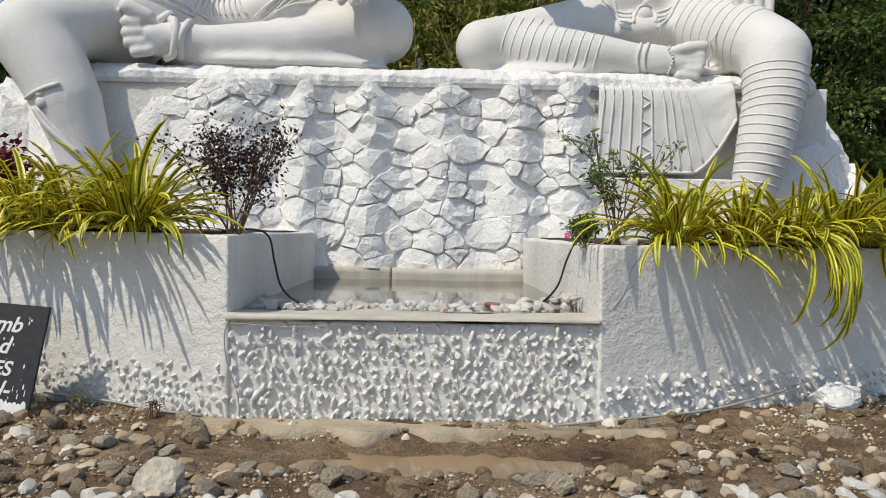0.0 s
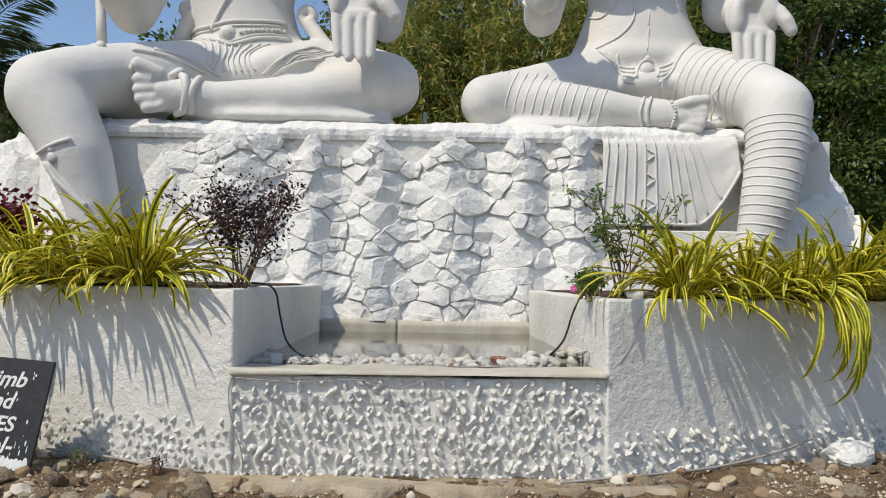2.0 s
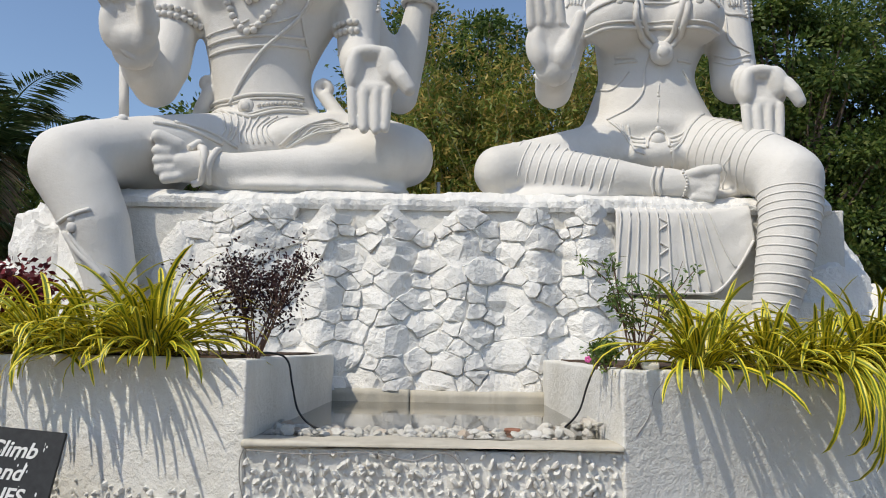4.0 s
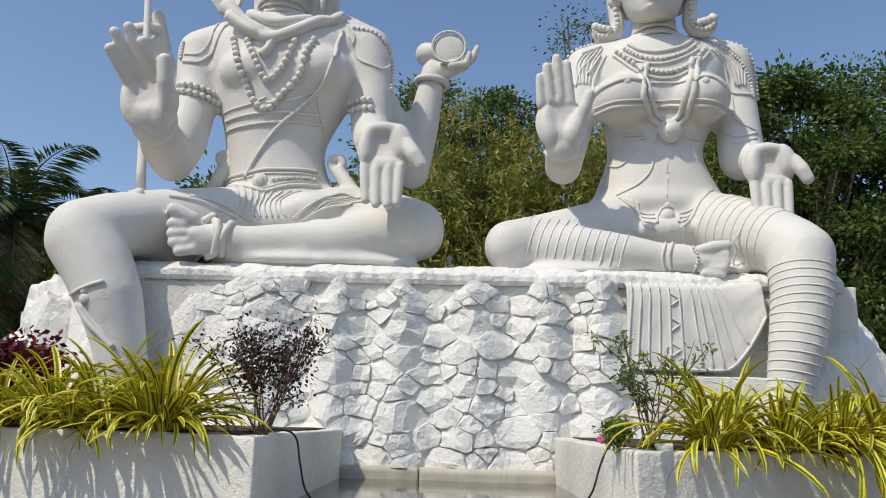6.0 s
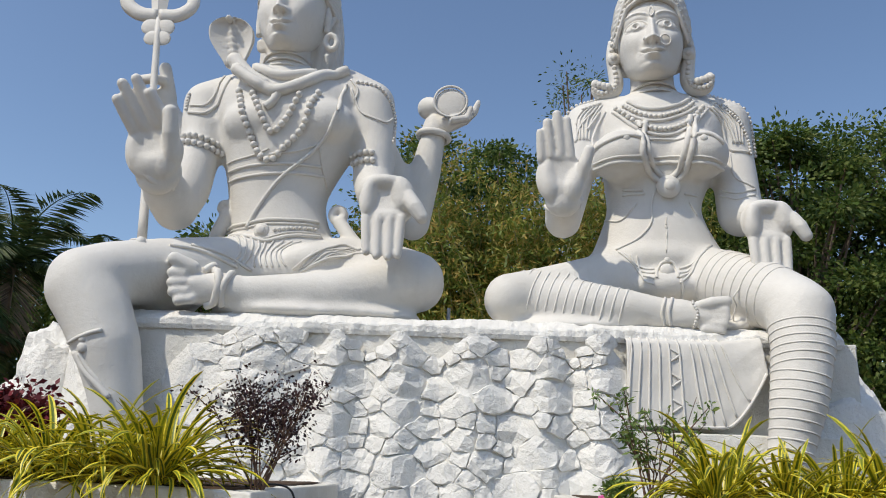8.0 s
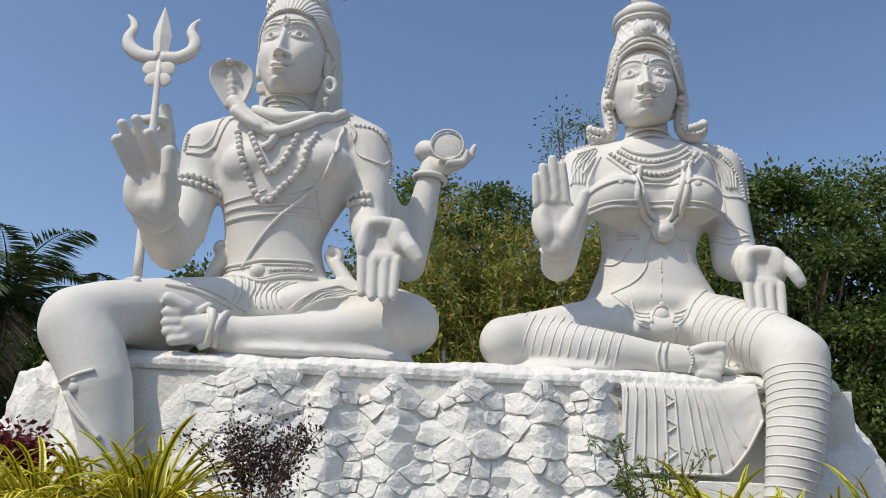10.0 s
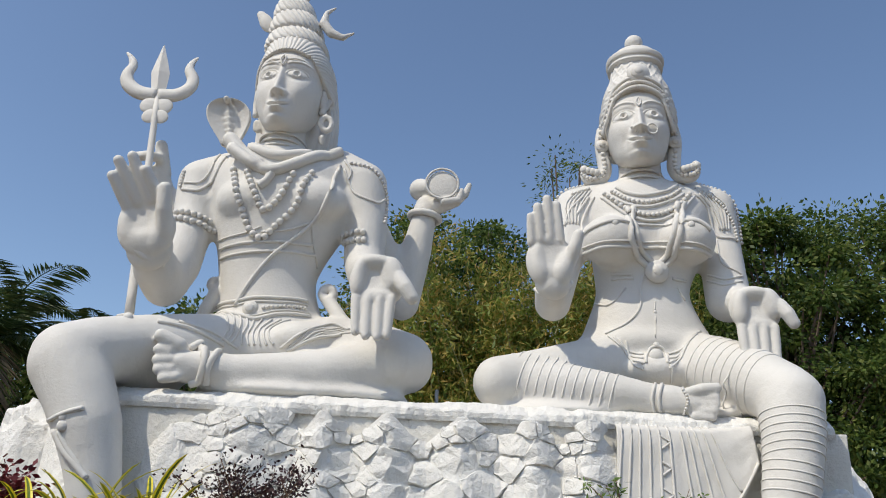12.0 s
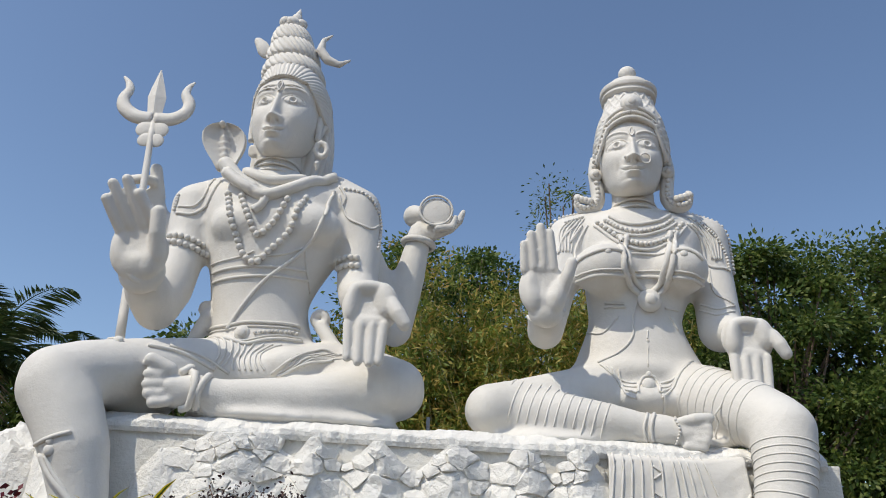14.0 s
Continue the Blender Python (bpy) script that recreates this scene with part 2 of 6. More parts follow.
def face_carver(eye, nose, mouth, chin, full):
    """Relief of a carved face over its shell; the heights are those of its features, full the fullness of the lips."""
    def carve(p, a, out):
        x, z = p.x, p.z
        if math.sin(a) < 0.12:
            return p
        s, d = abs(x), 0.0
        d -= 0.075 * bell(s, z, 0.25, eye + 0.02, 0.19, 0.13)
        arch = eye + 0.185 + 0.055 * (1 - ((s - 0.27) / 0.2) ** 2)
        d += 0.030 * math.exp(-((z - arch) / 0.022) ** 2) * max(0.0, min(1.0, (s - 0.05) * 18)) * max(0.0, min(1.0, (0.5 - s) * 12))
        d += 0.025 * bell(s, z, 0.26, eye + 0.14, 0.22, 0.07)
        q = 1 - ((s - 0.255) / 0.16) ** 2 - ((z - eye + 0.12 * (s - 0.25) ** 2) / (0.092 if z > eye else 0.075)) ** 2
        if q > 0:
            d += 0.062 * math.sqrt(q)
            r = math.hypot(s - 0.255, z - eye)
            d += 0.018 * math.exp(-((r - 0.062) / 0.013) ** 2) - 0.05 * math.exp(-(r / 0.026) ** 2)
        d += (0.030 if z > eye else 0.014) * math.exp(-((q + 0.20) / 0.18) ** 2)
        top = eye + 0.14
        t = max(0.0, min(1.0, (top - z) / (top - nose)))
        fall = 1.0 if z > nose else math.exp(-((z - nose) / 0.065) ** 2)
        d += (0.035 * min(1, t * 6) + 0.19 * t ** 1.3) * math.exp(-(s / (0.046 + 0.036 * t)) ** 2.2) * fall * (t > 0)
        d += 0.075 * bell(s, z, 0.098, nose + 0.005, 0.045, 0.055)
        d -= 0.09 * bell(s, z, 0.055, nose - 0.045, 0.028, 0.02)
        d += 0.05 * bell(s, z, 0.33, nose + 0.08, 0.18, 0.22)
        d -= 0.02 * bell(s, z, 0.24, mouth + 0.07, 0.035, 0.10)
        d += 0.065 * bell(s, z, 0, mouth + 0.02, 0.26, 0.17)
        line = mouth + 1.7 * s * s
        wide = math.exp(-(s / 0.145) ** 4)
        d += full * 0.055 * math.exp(-((z - line - 0.042) / 0.030) ** 2) * wide * (1 - 0.25 * math.exp(-(s / 0.03) ** 2))
        d += full * 0.070 * math.exp(-((z - line + 0.056) / 0.040) ** 2) * math.exp(-(s / 0.115) ** 4)
        d -= 0.055 * math.exp(-((z - line) / 0.013) ** 2) * math.exp(-(s / 0.165) ** 4)
        d -= 0.018 * bell(s, z, 0, mouth + 0.12, 0.03, 0.05)
        d -= 0.04 * bell(s, z, 0, mouth - 0.135, 0.14, 0.04)
        d += 0.09 * bell(s, z, 0, chin + 0.13, 0.15, 0.10)
        return Vector((x + 0.25 * out.x * d, p.y - d, z))
    return carve


def join(bm, other):
    me = bpy.data.meshes.new("work")
    other.to_mesh(me)
    other.free()
    bm.from_mesh(me)
    bpy.data.meshes.remove(me)


def crop_to(line, gap=0.10):
    """Hair and crown shells sink into the skull in front of the face, below the line given for each x."""
    def sink(p, a):
        under = line(abs(p.x)) - p.z
        return max(0.0, min(1.0, under / 0.03)) * max(0.0, min(1.0, math.sin(a) * 4)) * gap
    return sink


def ear(bm, place, s, z):
    tube(bm, [place @ Vector(p) for p in catmull([(s * 0.60, 0.02, z - 0.22), (s * 0.66, 0.10, z), (s * 0.68, 0.14, z + 0.16), (s * 0.63, 0.02, z + 0.21), (s * 0.60, -0.04, z + 0.10), (s * 0.62, 0.0, z - 0.05), (s * 0.60, 0.0, z - 0.3)], 6)], 0.055, 10)
    ball(bm, place @ Vector((s * 0.59, 0.06, z - 0.02)), 0.15, 14, 10, (0.5, 1, 1.7))


def god_head(bm):
    place = Matrix.Translation((-2.97, 12.50, 9.25)) @ Matrix.Rotation(radians(-7), 4, "Z")
    ring_shell(bm, [(-0.78, 0, -0.38, 0.08, 0.08, 0.08), (-0.75, 0, -0.32, 0.20, 0.20, 0.20), (-0.62, 0, -0.10, 0.35, 0.45, 0.25), (-0.40, 0, 0, 0.48, 0.57, 0.4), (-0.1, 0, 0, 0.57, 0.59, 0.6), (0.25, 0, 0, 0.59, 0.59, 0.6), (0.55, 0, 0, 0.57, 0.55, 0.6), (0.8, 0, 0.05, 0.45, 0.45, 0.5), (1.0, 0, 0.1, 0.2, 0.2, 0.2)],
               face_carver(0.20, -0.23, -0.47, -0.77, 1.35), place, 300, 200)
    ear(bm, place, 1, 0.0)
    ear(bm, place, -1, 0.0)
    for z in (-0.84, -0.95, -1.06):
        tube(bm, [Vector((-3.02 + 0.40 * math.cos(a), 12.61 + 0.40 * math.sin(a), 9.25 + z - 0.05 * math.sin(a))) for a in [k * math.tau / 40 for k in range(40)]], 0.022, 6, closed=True)
    # third eye and three ash lines on the brow
    for pts in ([(-0.40, -0.42, 0.50), (-0.06, -0.565, 0.50)], [(-0.42, -0.42, 0.43), (-0.06, -0.585, 0.42)], [(0.06, -0.565, 0.50), (0.40, -0.42, 0.50)], [(0.06, -0.585, 0.42), (0.42, -0.42, 0.43)]):
        tube(bm, [place @ p for p in catmull([pts[0], (Vector(pts[0]) + Vector(pts[1])) / 2 + Vector((0, -0.06, 0)), pts[1]], 6)], 0.012, 6)
    for s in (-1, 1):
        tube(bm, [place @ p for p in catmull([(0, -0.56, 0.60), (s * 0.045, -0.60, 0.48), (0, -0.61, 0.34)], 6)], 0.017, 6)
    # swept-back hair over the skull, then long locks behind the neck
    sink = crop_to(lambda s: 0.72 - 0.10 * min(1, s / 0.35) ** 2 - 2.2 * max(0, s - 0.42) ** 1.1, 0.14)

    def swept(p, a, out):
        g = math.atan2(p.x, p.z - 0.25)
        n = 0.020 * abs(math.sin(g * 32 + 0.9 * math.sin(p.z * 7) + p.z * 3 * math.copysign(1, p.x)))
        return p + out * (n - sink(p, a)) + Vector((0, 0.5 * sink(p, a), 0))
    ring_shell(bm, [(-0.75, 0, 0.35, 0.62, 0.05, 0.4), (-0.3, 0.02, 0.30, 0.67, 0.28, 0.5), (0.05, 0.02, 0.25, 0.70, 0.62, 0.5), (0.40, 0.02, 0.22, 0.70, 0.78, 0.5), (0.60, 0.02, 0.22, 0.67, 0.80, 0.5), (0.85, 0, 0.22, 0.60, 0.72, 0.5), (1.10, -0.04, 0.20, 0.5, 0.58, 0.45), (1.25, -0.05, 0.18, 0.42, 0.45, 0.4)], swept, place, 360, 130)

    def locks(p, a, out):
        return p + out * 0.03 * abs(math.sin(a * 13 + math.sin(p.z * 4)))
    ring_shell(bm, [(-1.25, 0.08, 0.42, 0.66, 0.2, 0.2), (-0.8, 0.06, 0.40, 0.72, 0.22, 0.3), (-0.2, 0.06, 0.38, 0.72, 0.25, 0.3), (0.4, 0.04, 0.35, 0.66, 0.2, 0.3)], locks, place, 200, 40)
    # matted hair wound up in three tiers
    for z0, z1, w, lean, n in ((1.00, 1.50, 0.56, 0.0, 26), (1.36, 1.92, 0.48, -0.05, 24), (1.76, 2.26, 0.38, -0.12, 20)):
        def wound(p, a, out, n=n, z0=z0):
            ridge = abs(math.sin(a * n * 0.5 + (p.z - z0) * 15 + 0.5 * math.sin(a * 3)))
            return p + out * 0.034 * ridge ** 0.7
        h = z1 - z0
        ring_shell(bm, [(z0, -0.06 + lean, 0.18, w * 0.82, w * 0.82, w * 0.8), (z0 + 0.2 * h, -0.06 + lean, 0.18, w, w, w * 0.9), (z0 + 0.6 * h, -0.08 + lean, 0.18, w * 0.92, w * 0.92, w * 0.9), (z0 + 0.9 * h, -0.1 + lean, 0.18, w * 0.72, w * 0.72, w * 0.7), (z1, -0.1 + lean, 0.18, w * 0.45, w * 0.45, w * 0.4)], wound, place, 260, 50)
    for p, r, sc in (((-0.24, 0.10, 2.32), 0.21, (1, 1, 0.8)), ((-0.33, 0.0, 2.33), 0.12, (1, 1, 1)), ((-0.16, 0.12, 2.45), 0.13, (0.9, 0.9, 1.3)), ((-0.06, 0.12, 2.36), 0.12, (1, 1, 0.9))):
        ball(bm, place @ Vector(p), r, 16, 12, sc)
    tube(bm, [place @ Vector(p) for p in ((-0.16, 0.12, 2.5), (-0.14, 0.12, 2.62), (-0.12, 0.12, 2.74))], [0.09, 0.06, 0.01], 8)
    for k in range(3):
        ball(bm, place @ Vector((-0.66 - 0.035 * k, -0.02, 1.70 + 0.06 * k)), 0.17 - 0.02 * k, 14, 10, (0.75, 0.4, 1.3), (0, -25 - 8 * k, 0))


def cobra_hood(bm):
    rows = []
    for j in range(25):
        v = j / 24
        w = 0.35 * (0.26 + 0.80 * math.sin(math.pi * (0.10 + 0.66 * v ** 1.15)) ** 1.5) if v < 0.7 else 0.35 * 1.05 * math.sqrt(max(0.02, 1 - ((v - 0.7) / 0.3) ** 2))
        rows.append([Vector((-3.80 - 0.13 * v + w * u, 12.12 - 0.10 * v + 0.10 * (1 - u * u) - 0.05 * math.exp(-(u / 0.16) ** 2) + 0.012 * math.sin(v * 50) * (abs(u) < 0.3), 8.12 + 0.86 * v)) for u in [k / 12 - 1 for k in range(25)]])
    sheet(bm, rows, (0.01, 0.07, 0.0))
    ball(bm, (-3.93, 12.02, 8.93), 0.07, 14, 10, (0.8, 1.3, 0.8))


def goddess_head(bm):
    place = Matrix.Translation((3.14, 12.45, 8.78)) @ Matrix.Rotation(radians(-11), 4, "Z")
    ring_shell(bm, [(-0.66, 0, -0.38, 0.08, 0.08, 0.08), (-0.63, 0, -0.32, 0.20, 0.20, 0.20), (-0.50, 0, -0.10, 0.36, 0.45, 0.25), (-0.28, 0, 0, 0.46, 0.56, 0.4), (-0.05, 0, 0, 0.52, 0.58, 0.6), (0.25, 0, 0, 0.54, 0.58, 0.6), (0.55, 0, 0, 0.54, 0.54, 0.6), (0.8, 0, 0.05, 0.45, 0.45, 0.5), (1.0, 0, 0.1, 0.2, 0.2, 0.2)],
               face_carver(0.17, -0.16, -0.38, -0.66, 1.5), place, 300, 200)
    line = lambda s: 0.66 - 0.9 * s * s - 1.8 * max(0, s - 0.40)
    sink = crop_to(line, 0.12)

    def capped(p, a, out):
        g = math.atan2(p.x, p.z - 0.1)
        d = 0.0
        if p.z > 0.80:
            d = 0.022 * max(abs(math.sin(a * 8 + p.z * 11)) ** 6, abs(math.sin(a * 8 - p.z * 11)) ** 6)
        else:
            d = 0.02 * abs(math.sin(g * 24 + p.z * 5)) * abs(math.sin(p.z * 21 + abs(p.x) * 19))
        return p + out * (d - sink(p, a)) + Vector((0, 0.5 * sink(p, a), 0))
    ring_shell(bm, [(-0.15, 0.02, 0.28, 0.62, 0.15, 0.4), (0.15, 0.02, 0.22, 0.66, 0.55, 0.5), (0.45, 0.02, 0.20, 0.66, 0.76, 0.5), (0.70, 0.02, 0.20, 0.62, 0.77, 0.5), (0.95, 0.02, 0.20, 0.56, 0.68, 0.5), (1.20, 0.02, 0.20, 0.47, 0.50, 0.45), (1.45, 0.02, 0.20, 0.42, 0.42, 0.4)], capped, place, 340, 170)
    ring_shell(bm, [(1.44, 0.02, 0.2, 0.41, 0.41, 0.41), (1.50, 0.02, 0.2, 0.49, 0.49, 0.49), (1.56, 0.02, 0.2, 0.475, 0.475, 0.475), (1.60, 0.02, 0.2, 0.51, 0.51, 0.51), (1.68, 0.02, 0.2, 0.51, 0.51, 0.51), (1.74, 0.02, 0.2, 0.42, 0.42, 0.42), (1.84, 0.02, 0.2, 0.36, 0.36, 0.36), (1.96, 0.02, 0.2, 0.20, 0.20, 0.20), (2.0, 0.02, 0.2, 0.15, 0.15, 0.15)], None, place, 64, 90, 0.5)
    ball(bm, place @ Vector((0.02, 0.2, 2.13)), 0.165, 20, 14, (1, 1, 0.95))
    # jewelled edge of the crown along the brow, with a medallion
    for lift, r in ((0.0, 0.036), (0.10, 0.022), (0.20, 0.03)):
        for s in (-1, 1):
            pts = []
            for k in range(40):
                x = 0.60 * k / 39
                z = line(x) + lift + 0.02
                pts.append(place @ Vector((s * x, 0.20 - 0.80 * math.sqrt(max(0.02, 1 - (x / 0.68) ** 2)), z)))
            if lift == 0.10:
                for p in pts[::2]:
                    ball(bm, p, r * 1.5, 8, 6)
            else:
                tube(bm, pts, r, 8)
    for r, y in ((0.20, -0.56), (0.145, -0.61), (0.075, -0.66)):
        ball(bm, place @ Vector((0.02, y, 0.97)), r, 20, 12, (1, 0.45, 1))
    for s in (-1, 1):
        tube(bm, [place @ p for p in catmull([(0, -0.55, 0.52), (s * 0.04, -0.575, 0.40), (0, -0.60, 0.30)], 6)], 0.014, 6)
    # nose ring and stud
    tube(bm, [place @ Vector((0.20 + 0.085 * math.cos(k * math.tau / 20), -0.62 + 0.02 * math.cos(k * math.tau / 20), -0.16 + 0.095 * math.sin(k * math.tau / 20))) for k in range(20)], 0.016, 8, closed=True)
    ball(bm, place @ Vector((-0.13, -0.66, -0.14)), 0.03, 10, 8)
    for z in (-0.74, -0.86, -0.97):
        tube(bm, [Vector((3.19 + 0.375 * math.cos(a), 12.62 + 0.375 * math.sin(a), 8.78 + z - 0.05 * math.sin(a))) for a in [k * math.tau / 40 for k in range(40)]], 0.022, 6, closed=True)
    # hair rolls and long ear ornaments that curl out on the shoulders
    for s in (-1, 1):
        path = catmull([(s * 0.62, 0.14, 0.30), (s * 0.64, 0.12, 0.0), (s * 0.60, 0.10, -0.30), (s * 0.58, 0.08, -0.55), (s * 0.66, 0.06, -0.72), (s * 0.84, 0.04, -0.76), (s * 0.95, 0.04, -0.66), (s * 0.92, 0.04, -0.56)], 8)
        n = len(path)
        tube(bm, [place @ p for p in path], [0.08 + 0.04 * math.sin(math.pi * min(1, 1.25 * k / n)) - 0.06 * max(0, k / n - 0.7) / 0.3 for k in range(n)], 12)
        for k in range(0, n, 3):
            ball(bm, place @ (path[k] + Vector((0, -0.11, 0.0))), 0.045, 8, 6)
        ball(bm, place @ Vector((s * 0.61, -0.0, -0.10)), 0.12, 16, 10, (1, 0.5, 1))
        ball(bm, place @ Vector((s * 0.61, -0.05, -0.10)), 0.06, 12, 8)
        ball(bm, place @ Vector((s * 0.93, 0.04, -0.52)), 0.07, 12, 8)
        for k in range(4):
            ball(bm, place @ Vector((s * (0.72 + 0.07 * k), -0.08, -0.66 + 0.02 * k)), 0.07, 10, 8)


def palm_hand(bm, palm, mounds, fingers, thumb, hollow):
    """An open hand with its palm to the front: rounded palm, four straight fingers, thumb, and a hollow in the palm."""
    h = bmesh.new()
    for p, size, turn in [palm] + mounds:
        blob(h, p, size, (0, turn, 0))
    for f in fingers + [thumb]:
        limb(h, *f)
    h = fuse(h, 0.022, 2)
    hx, hz, hr, depth = hollow
    for v in h.verts:
        if v.normal.y < 0.2:
            v.co.y += depth * math.exp(-(((v.co.x - hx) ** 2 + (v.co.z - hz) ** 2) / hr ** 2) ** 1.5)
    join(bm, h)


def straight(base_at, tip, r, bend=0.0):
    a, c = Vector(base_at), Vector(tip)
    return [(*a, r), (*(a.lerp(c, 0.5) + Vector((0, bend, 0))), r * 0.96), (*c, r * 0.84)]


def god_hands(bm):
    palm_hand(bm, ((-4.47, 11.10, 6.14), (0.42, 0.19, 0.46), -12), [((-4.26, 11.08, 6.05), (0.22, 0.16, 0.36), 12), ((-4.66, 11.08, 6.16), (0.22, 0.16, 0.38), -10), ((-4.52, 11.07, 6.42), (0.34, 0.13, 0.18), 14), ((-4.40, 11.20, 5.86), (0.34, 0.17, 0.34), 0)],
              [straight((-4.76, 11.0, 6.42), (-4.97, 10.76, 6.80), 0.092), straight((-4.61, 10.99, 6.48), (-4.91, 10.72, 7.03), 0.094), straight((-4.44, 10.99, 6.52), (-4.72, 10.72, 7.11), 0.094), straight((-4.28, 11.0, 6.52), (-4.50, 10.76, 6.92), 0.090)],
              straight((-4.17, 11.02, 6.05), (-4.20, 10.83, 6.66), 0.125, -0.04), (-4.49, 6.20, 0.20, 0.07))
    palm_hand(bm, ((-1.04, 11.22, 5.53), (0.42, 0.15, 0.41), 0), [((-0.84, 11.13, 5.62), (0.18, 0.13, 0.27), -16), ((-1.30, 11.13, 5.56), (0.13, 0.13, 0.32), 6), ((-1.06, 11.17, 5.28), (0.34, 0.11, 0.16), 0), ((-1.10, 11.14, 5.78), (0.26, 0.13, 0.13), 0)],
              [straight((-1.33, 11.13, 5.24), (-1.29, 11.08, 4.73), 0.074), straight((-1.16, 11.12, 5.22), (-1.14, 11.06, 4.67), 0.074), straight((-0.99, 11.12, 5.22), (-0.98, 11.06, 4.66), 0.074), straight((-0.83, 11.13, 5.24), (-0.85, 11.08, 4.69), 0.074)],
              straight((-0.74, 11.10, 5.55), (-0.53, 11.03, 5.24), 0.118, -0.03), (-1.08, 5.58, 0.21, 0.06))


def drum_rim(bm):
    """Raised rim round the skin of the small drum in the back hand, and the bangle below it."""
    tube(bm, [Vector((-0.22 + 0.29 * math.cos(k * math.tau / 32), 13.09, 8.07 + 0.29 * math.sin(k * math.tau / 32))) for k in range(32)], 0.022, 8, closed=True)
    tube(bm, [Vector((-0.51 + 0.27 * math.cos(k * math.tau / 32), 13.48 + 0.27 * math.sin(k * math.tau / 32), 7.56 - 0.03 * math.cos(k * math.tau / 32))) for k in range(32)], 0.055, 8, closed=True)


def goddess_hands(bm):
    palm_hand(bm, ((1.43, 11.12, 5.92), (0.36, 0.16, 0.42), -3), [((1.59, 11.08, 5.82), (0.18, 0.15, 0.30), 12), ((1.27, 11.08, 5.88), (0.16, 0.14, 0.33), -6), ((1.38, 11.08, 6.20), (0.28, 0.11, 0.14), 6), ((1.47, 11.18, 5.62), (0.26, 0.18, 0.26), 0)],
              [straight((1.15, 11.05, 6.18), (1.12, 10.98, 6.56), 0.070), straight((1.28, 11.04, 6.22), (1.22, 10.96, 6.71), 0.081), straight((1.42, 11.04, 6.24), (1.36, 10.96, 6.84), 0.081), straight((1.56, 11.05, 6.22), (1.50, 10.98, 6.76), 0.079)],
              straight((1.69, 11.06, 5.88), (1.81, 10.93, 6.28), 0.100, -0.03), (1.42, 5.97, 0.18, 0.05))
    palm_hand(bm, ((4.42, 11.37, 5.42), (0.38, 0.14, 0.36), 4), [((4.62, 11.28, 5.50), (0.16, 0.12, 0.24), -16), ((4.19, 11.28, 5.42), (0.13, 0.12, 0.28), 6), ((4.41, 11.32, 5.17), (0.31, 0.10, 0.15), 4), ((4.40, 11.29, 5.63), (0.24, 0.12, 0.12), 0)],
              [straight((4.17, 11.28, 5.12), (4.17, 11.23, 4.72), 0.070), straight((4.32, 11.27, 5.11), (4.31, 11.21, 4.65), 0.070), straight((4.48, 11.27, 5.12), (4.45, 11.21, 4.59), 0.070), straight((4.64, 11.28, 5.14), (4.61, 11.23, 4.61), 0.070)],
              straight((4.74, 11.25, 5.46), (4.88, 11.18, 5.19), 0.105, -0.03), (4.38, 5.45, 0.19, 0.055))


# ---- ground, planters, basin and plinth ----
G = 0.27     # ground level at the walls
MUD, nt, b = node_mat("muddy_ground", 0.8, 0.4)
n1, n2, n3 = noise_node(nt, 1.1, 6, 0.6), noise_node(nt, 14, 6, 0.7), noise_node(nt, 60, 3, 0.6)
c1 = ramp_node(nt, n1.outputs[0], [(0.3, (0.09, 0.058, 0.03)), (0.5, (0.22, 0.15, 0.085)), (0.75, (0.42, 0.33, 0.22))])
c2 = ramp_node(nt, n2.outputs[0], [(0.3, (0.5, 0.48, 0.45)), (0.7, (1.15, 1.12, 1.08))])
c3 = ramp_node(nt, n3.outputs[0], [(0.35, (0.5, 0.48, 0.46)), (0.62, (1.25, 1.22, 1.18))])
c12 = mix_node(nt, 1.0, c1.outputs[0], c2.outputs[0], "MULTIPLY")
nt.links.new(mix_node(nt, 1.0, c12, c3.outputs[0], "MULTIPLY"), b.inputs["Base Color"])
wet = ramp_node(nt, n1.outputs[0], [(0.34, (0.12,) * 3), (0.44, (0.85,) * 3)])
nt.links.new(wet.outputs[0], b.inputs["Roughness"])
bump_chain(nt, b, [(n2.outputs[0], 0.9, 0.05), (n3.outputs[0], 0.9, 0.018)])

WATER, nt, b = node_mat("shallow_water", 0.04, 0.5)
n1 = noise_node(nt, 6, 3)
c1 = ramp_node(nt, n1.outputs[0], [(0.3, (0.06, 0.055, 0.04)), (0.7, (0.12, 0.11, 0.085))])
nt.links.new(c1.outputs[0], b.inputs["Base Color"])
n2 = noise_node(nt, 9, 2)
bump_chain(nt, b, [(n2.outputs[0], 0.12, 0.01)])
PUDDLE, nt, b = node_mat("muddy_puddle", 0.06, 0.5)
b.inputs["Base Color"].default_value = (0.27, 0.18, 0.10, 1)
n2 = noise_node(nt, 12, 2)
bump_chain(nt, b, [(n2.outputs[0], 0.1, 0.01)])
SOIL = plain("planter_soil", (0.07, 0.045, 0.03), 0.95, 0.2, 0, 0.5, 25, 0.02)


def hill(x, y):
    far = max(0.0, min(1.0, (6.4 - y) / 4))
    side = max(0.0, abs(x) - 1.6) * 0.03
    z = G - 0.17 * far + side + 0.04 * noise.noise(Vector((x * 1.3, y * 1.7, 0))) + 0.035 * noise.noise(Vector((x * 5, y * 5, 3))) + 0.02 * noise.noise(Vector((x * 15, y * 15, 5)))
    dip = max(0, 1 - ((x - 0.15) / 1.9) ** 2) * max(0, 1 - ((y - 5.75) / 0.5) ** 2)
    return z - 0.10 * dip


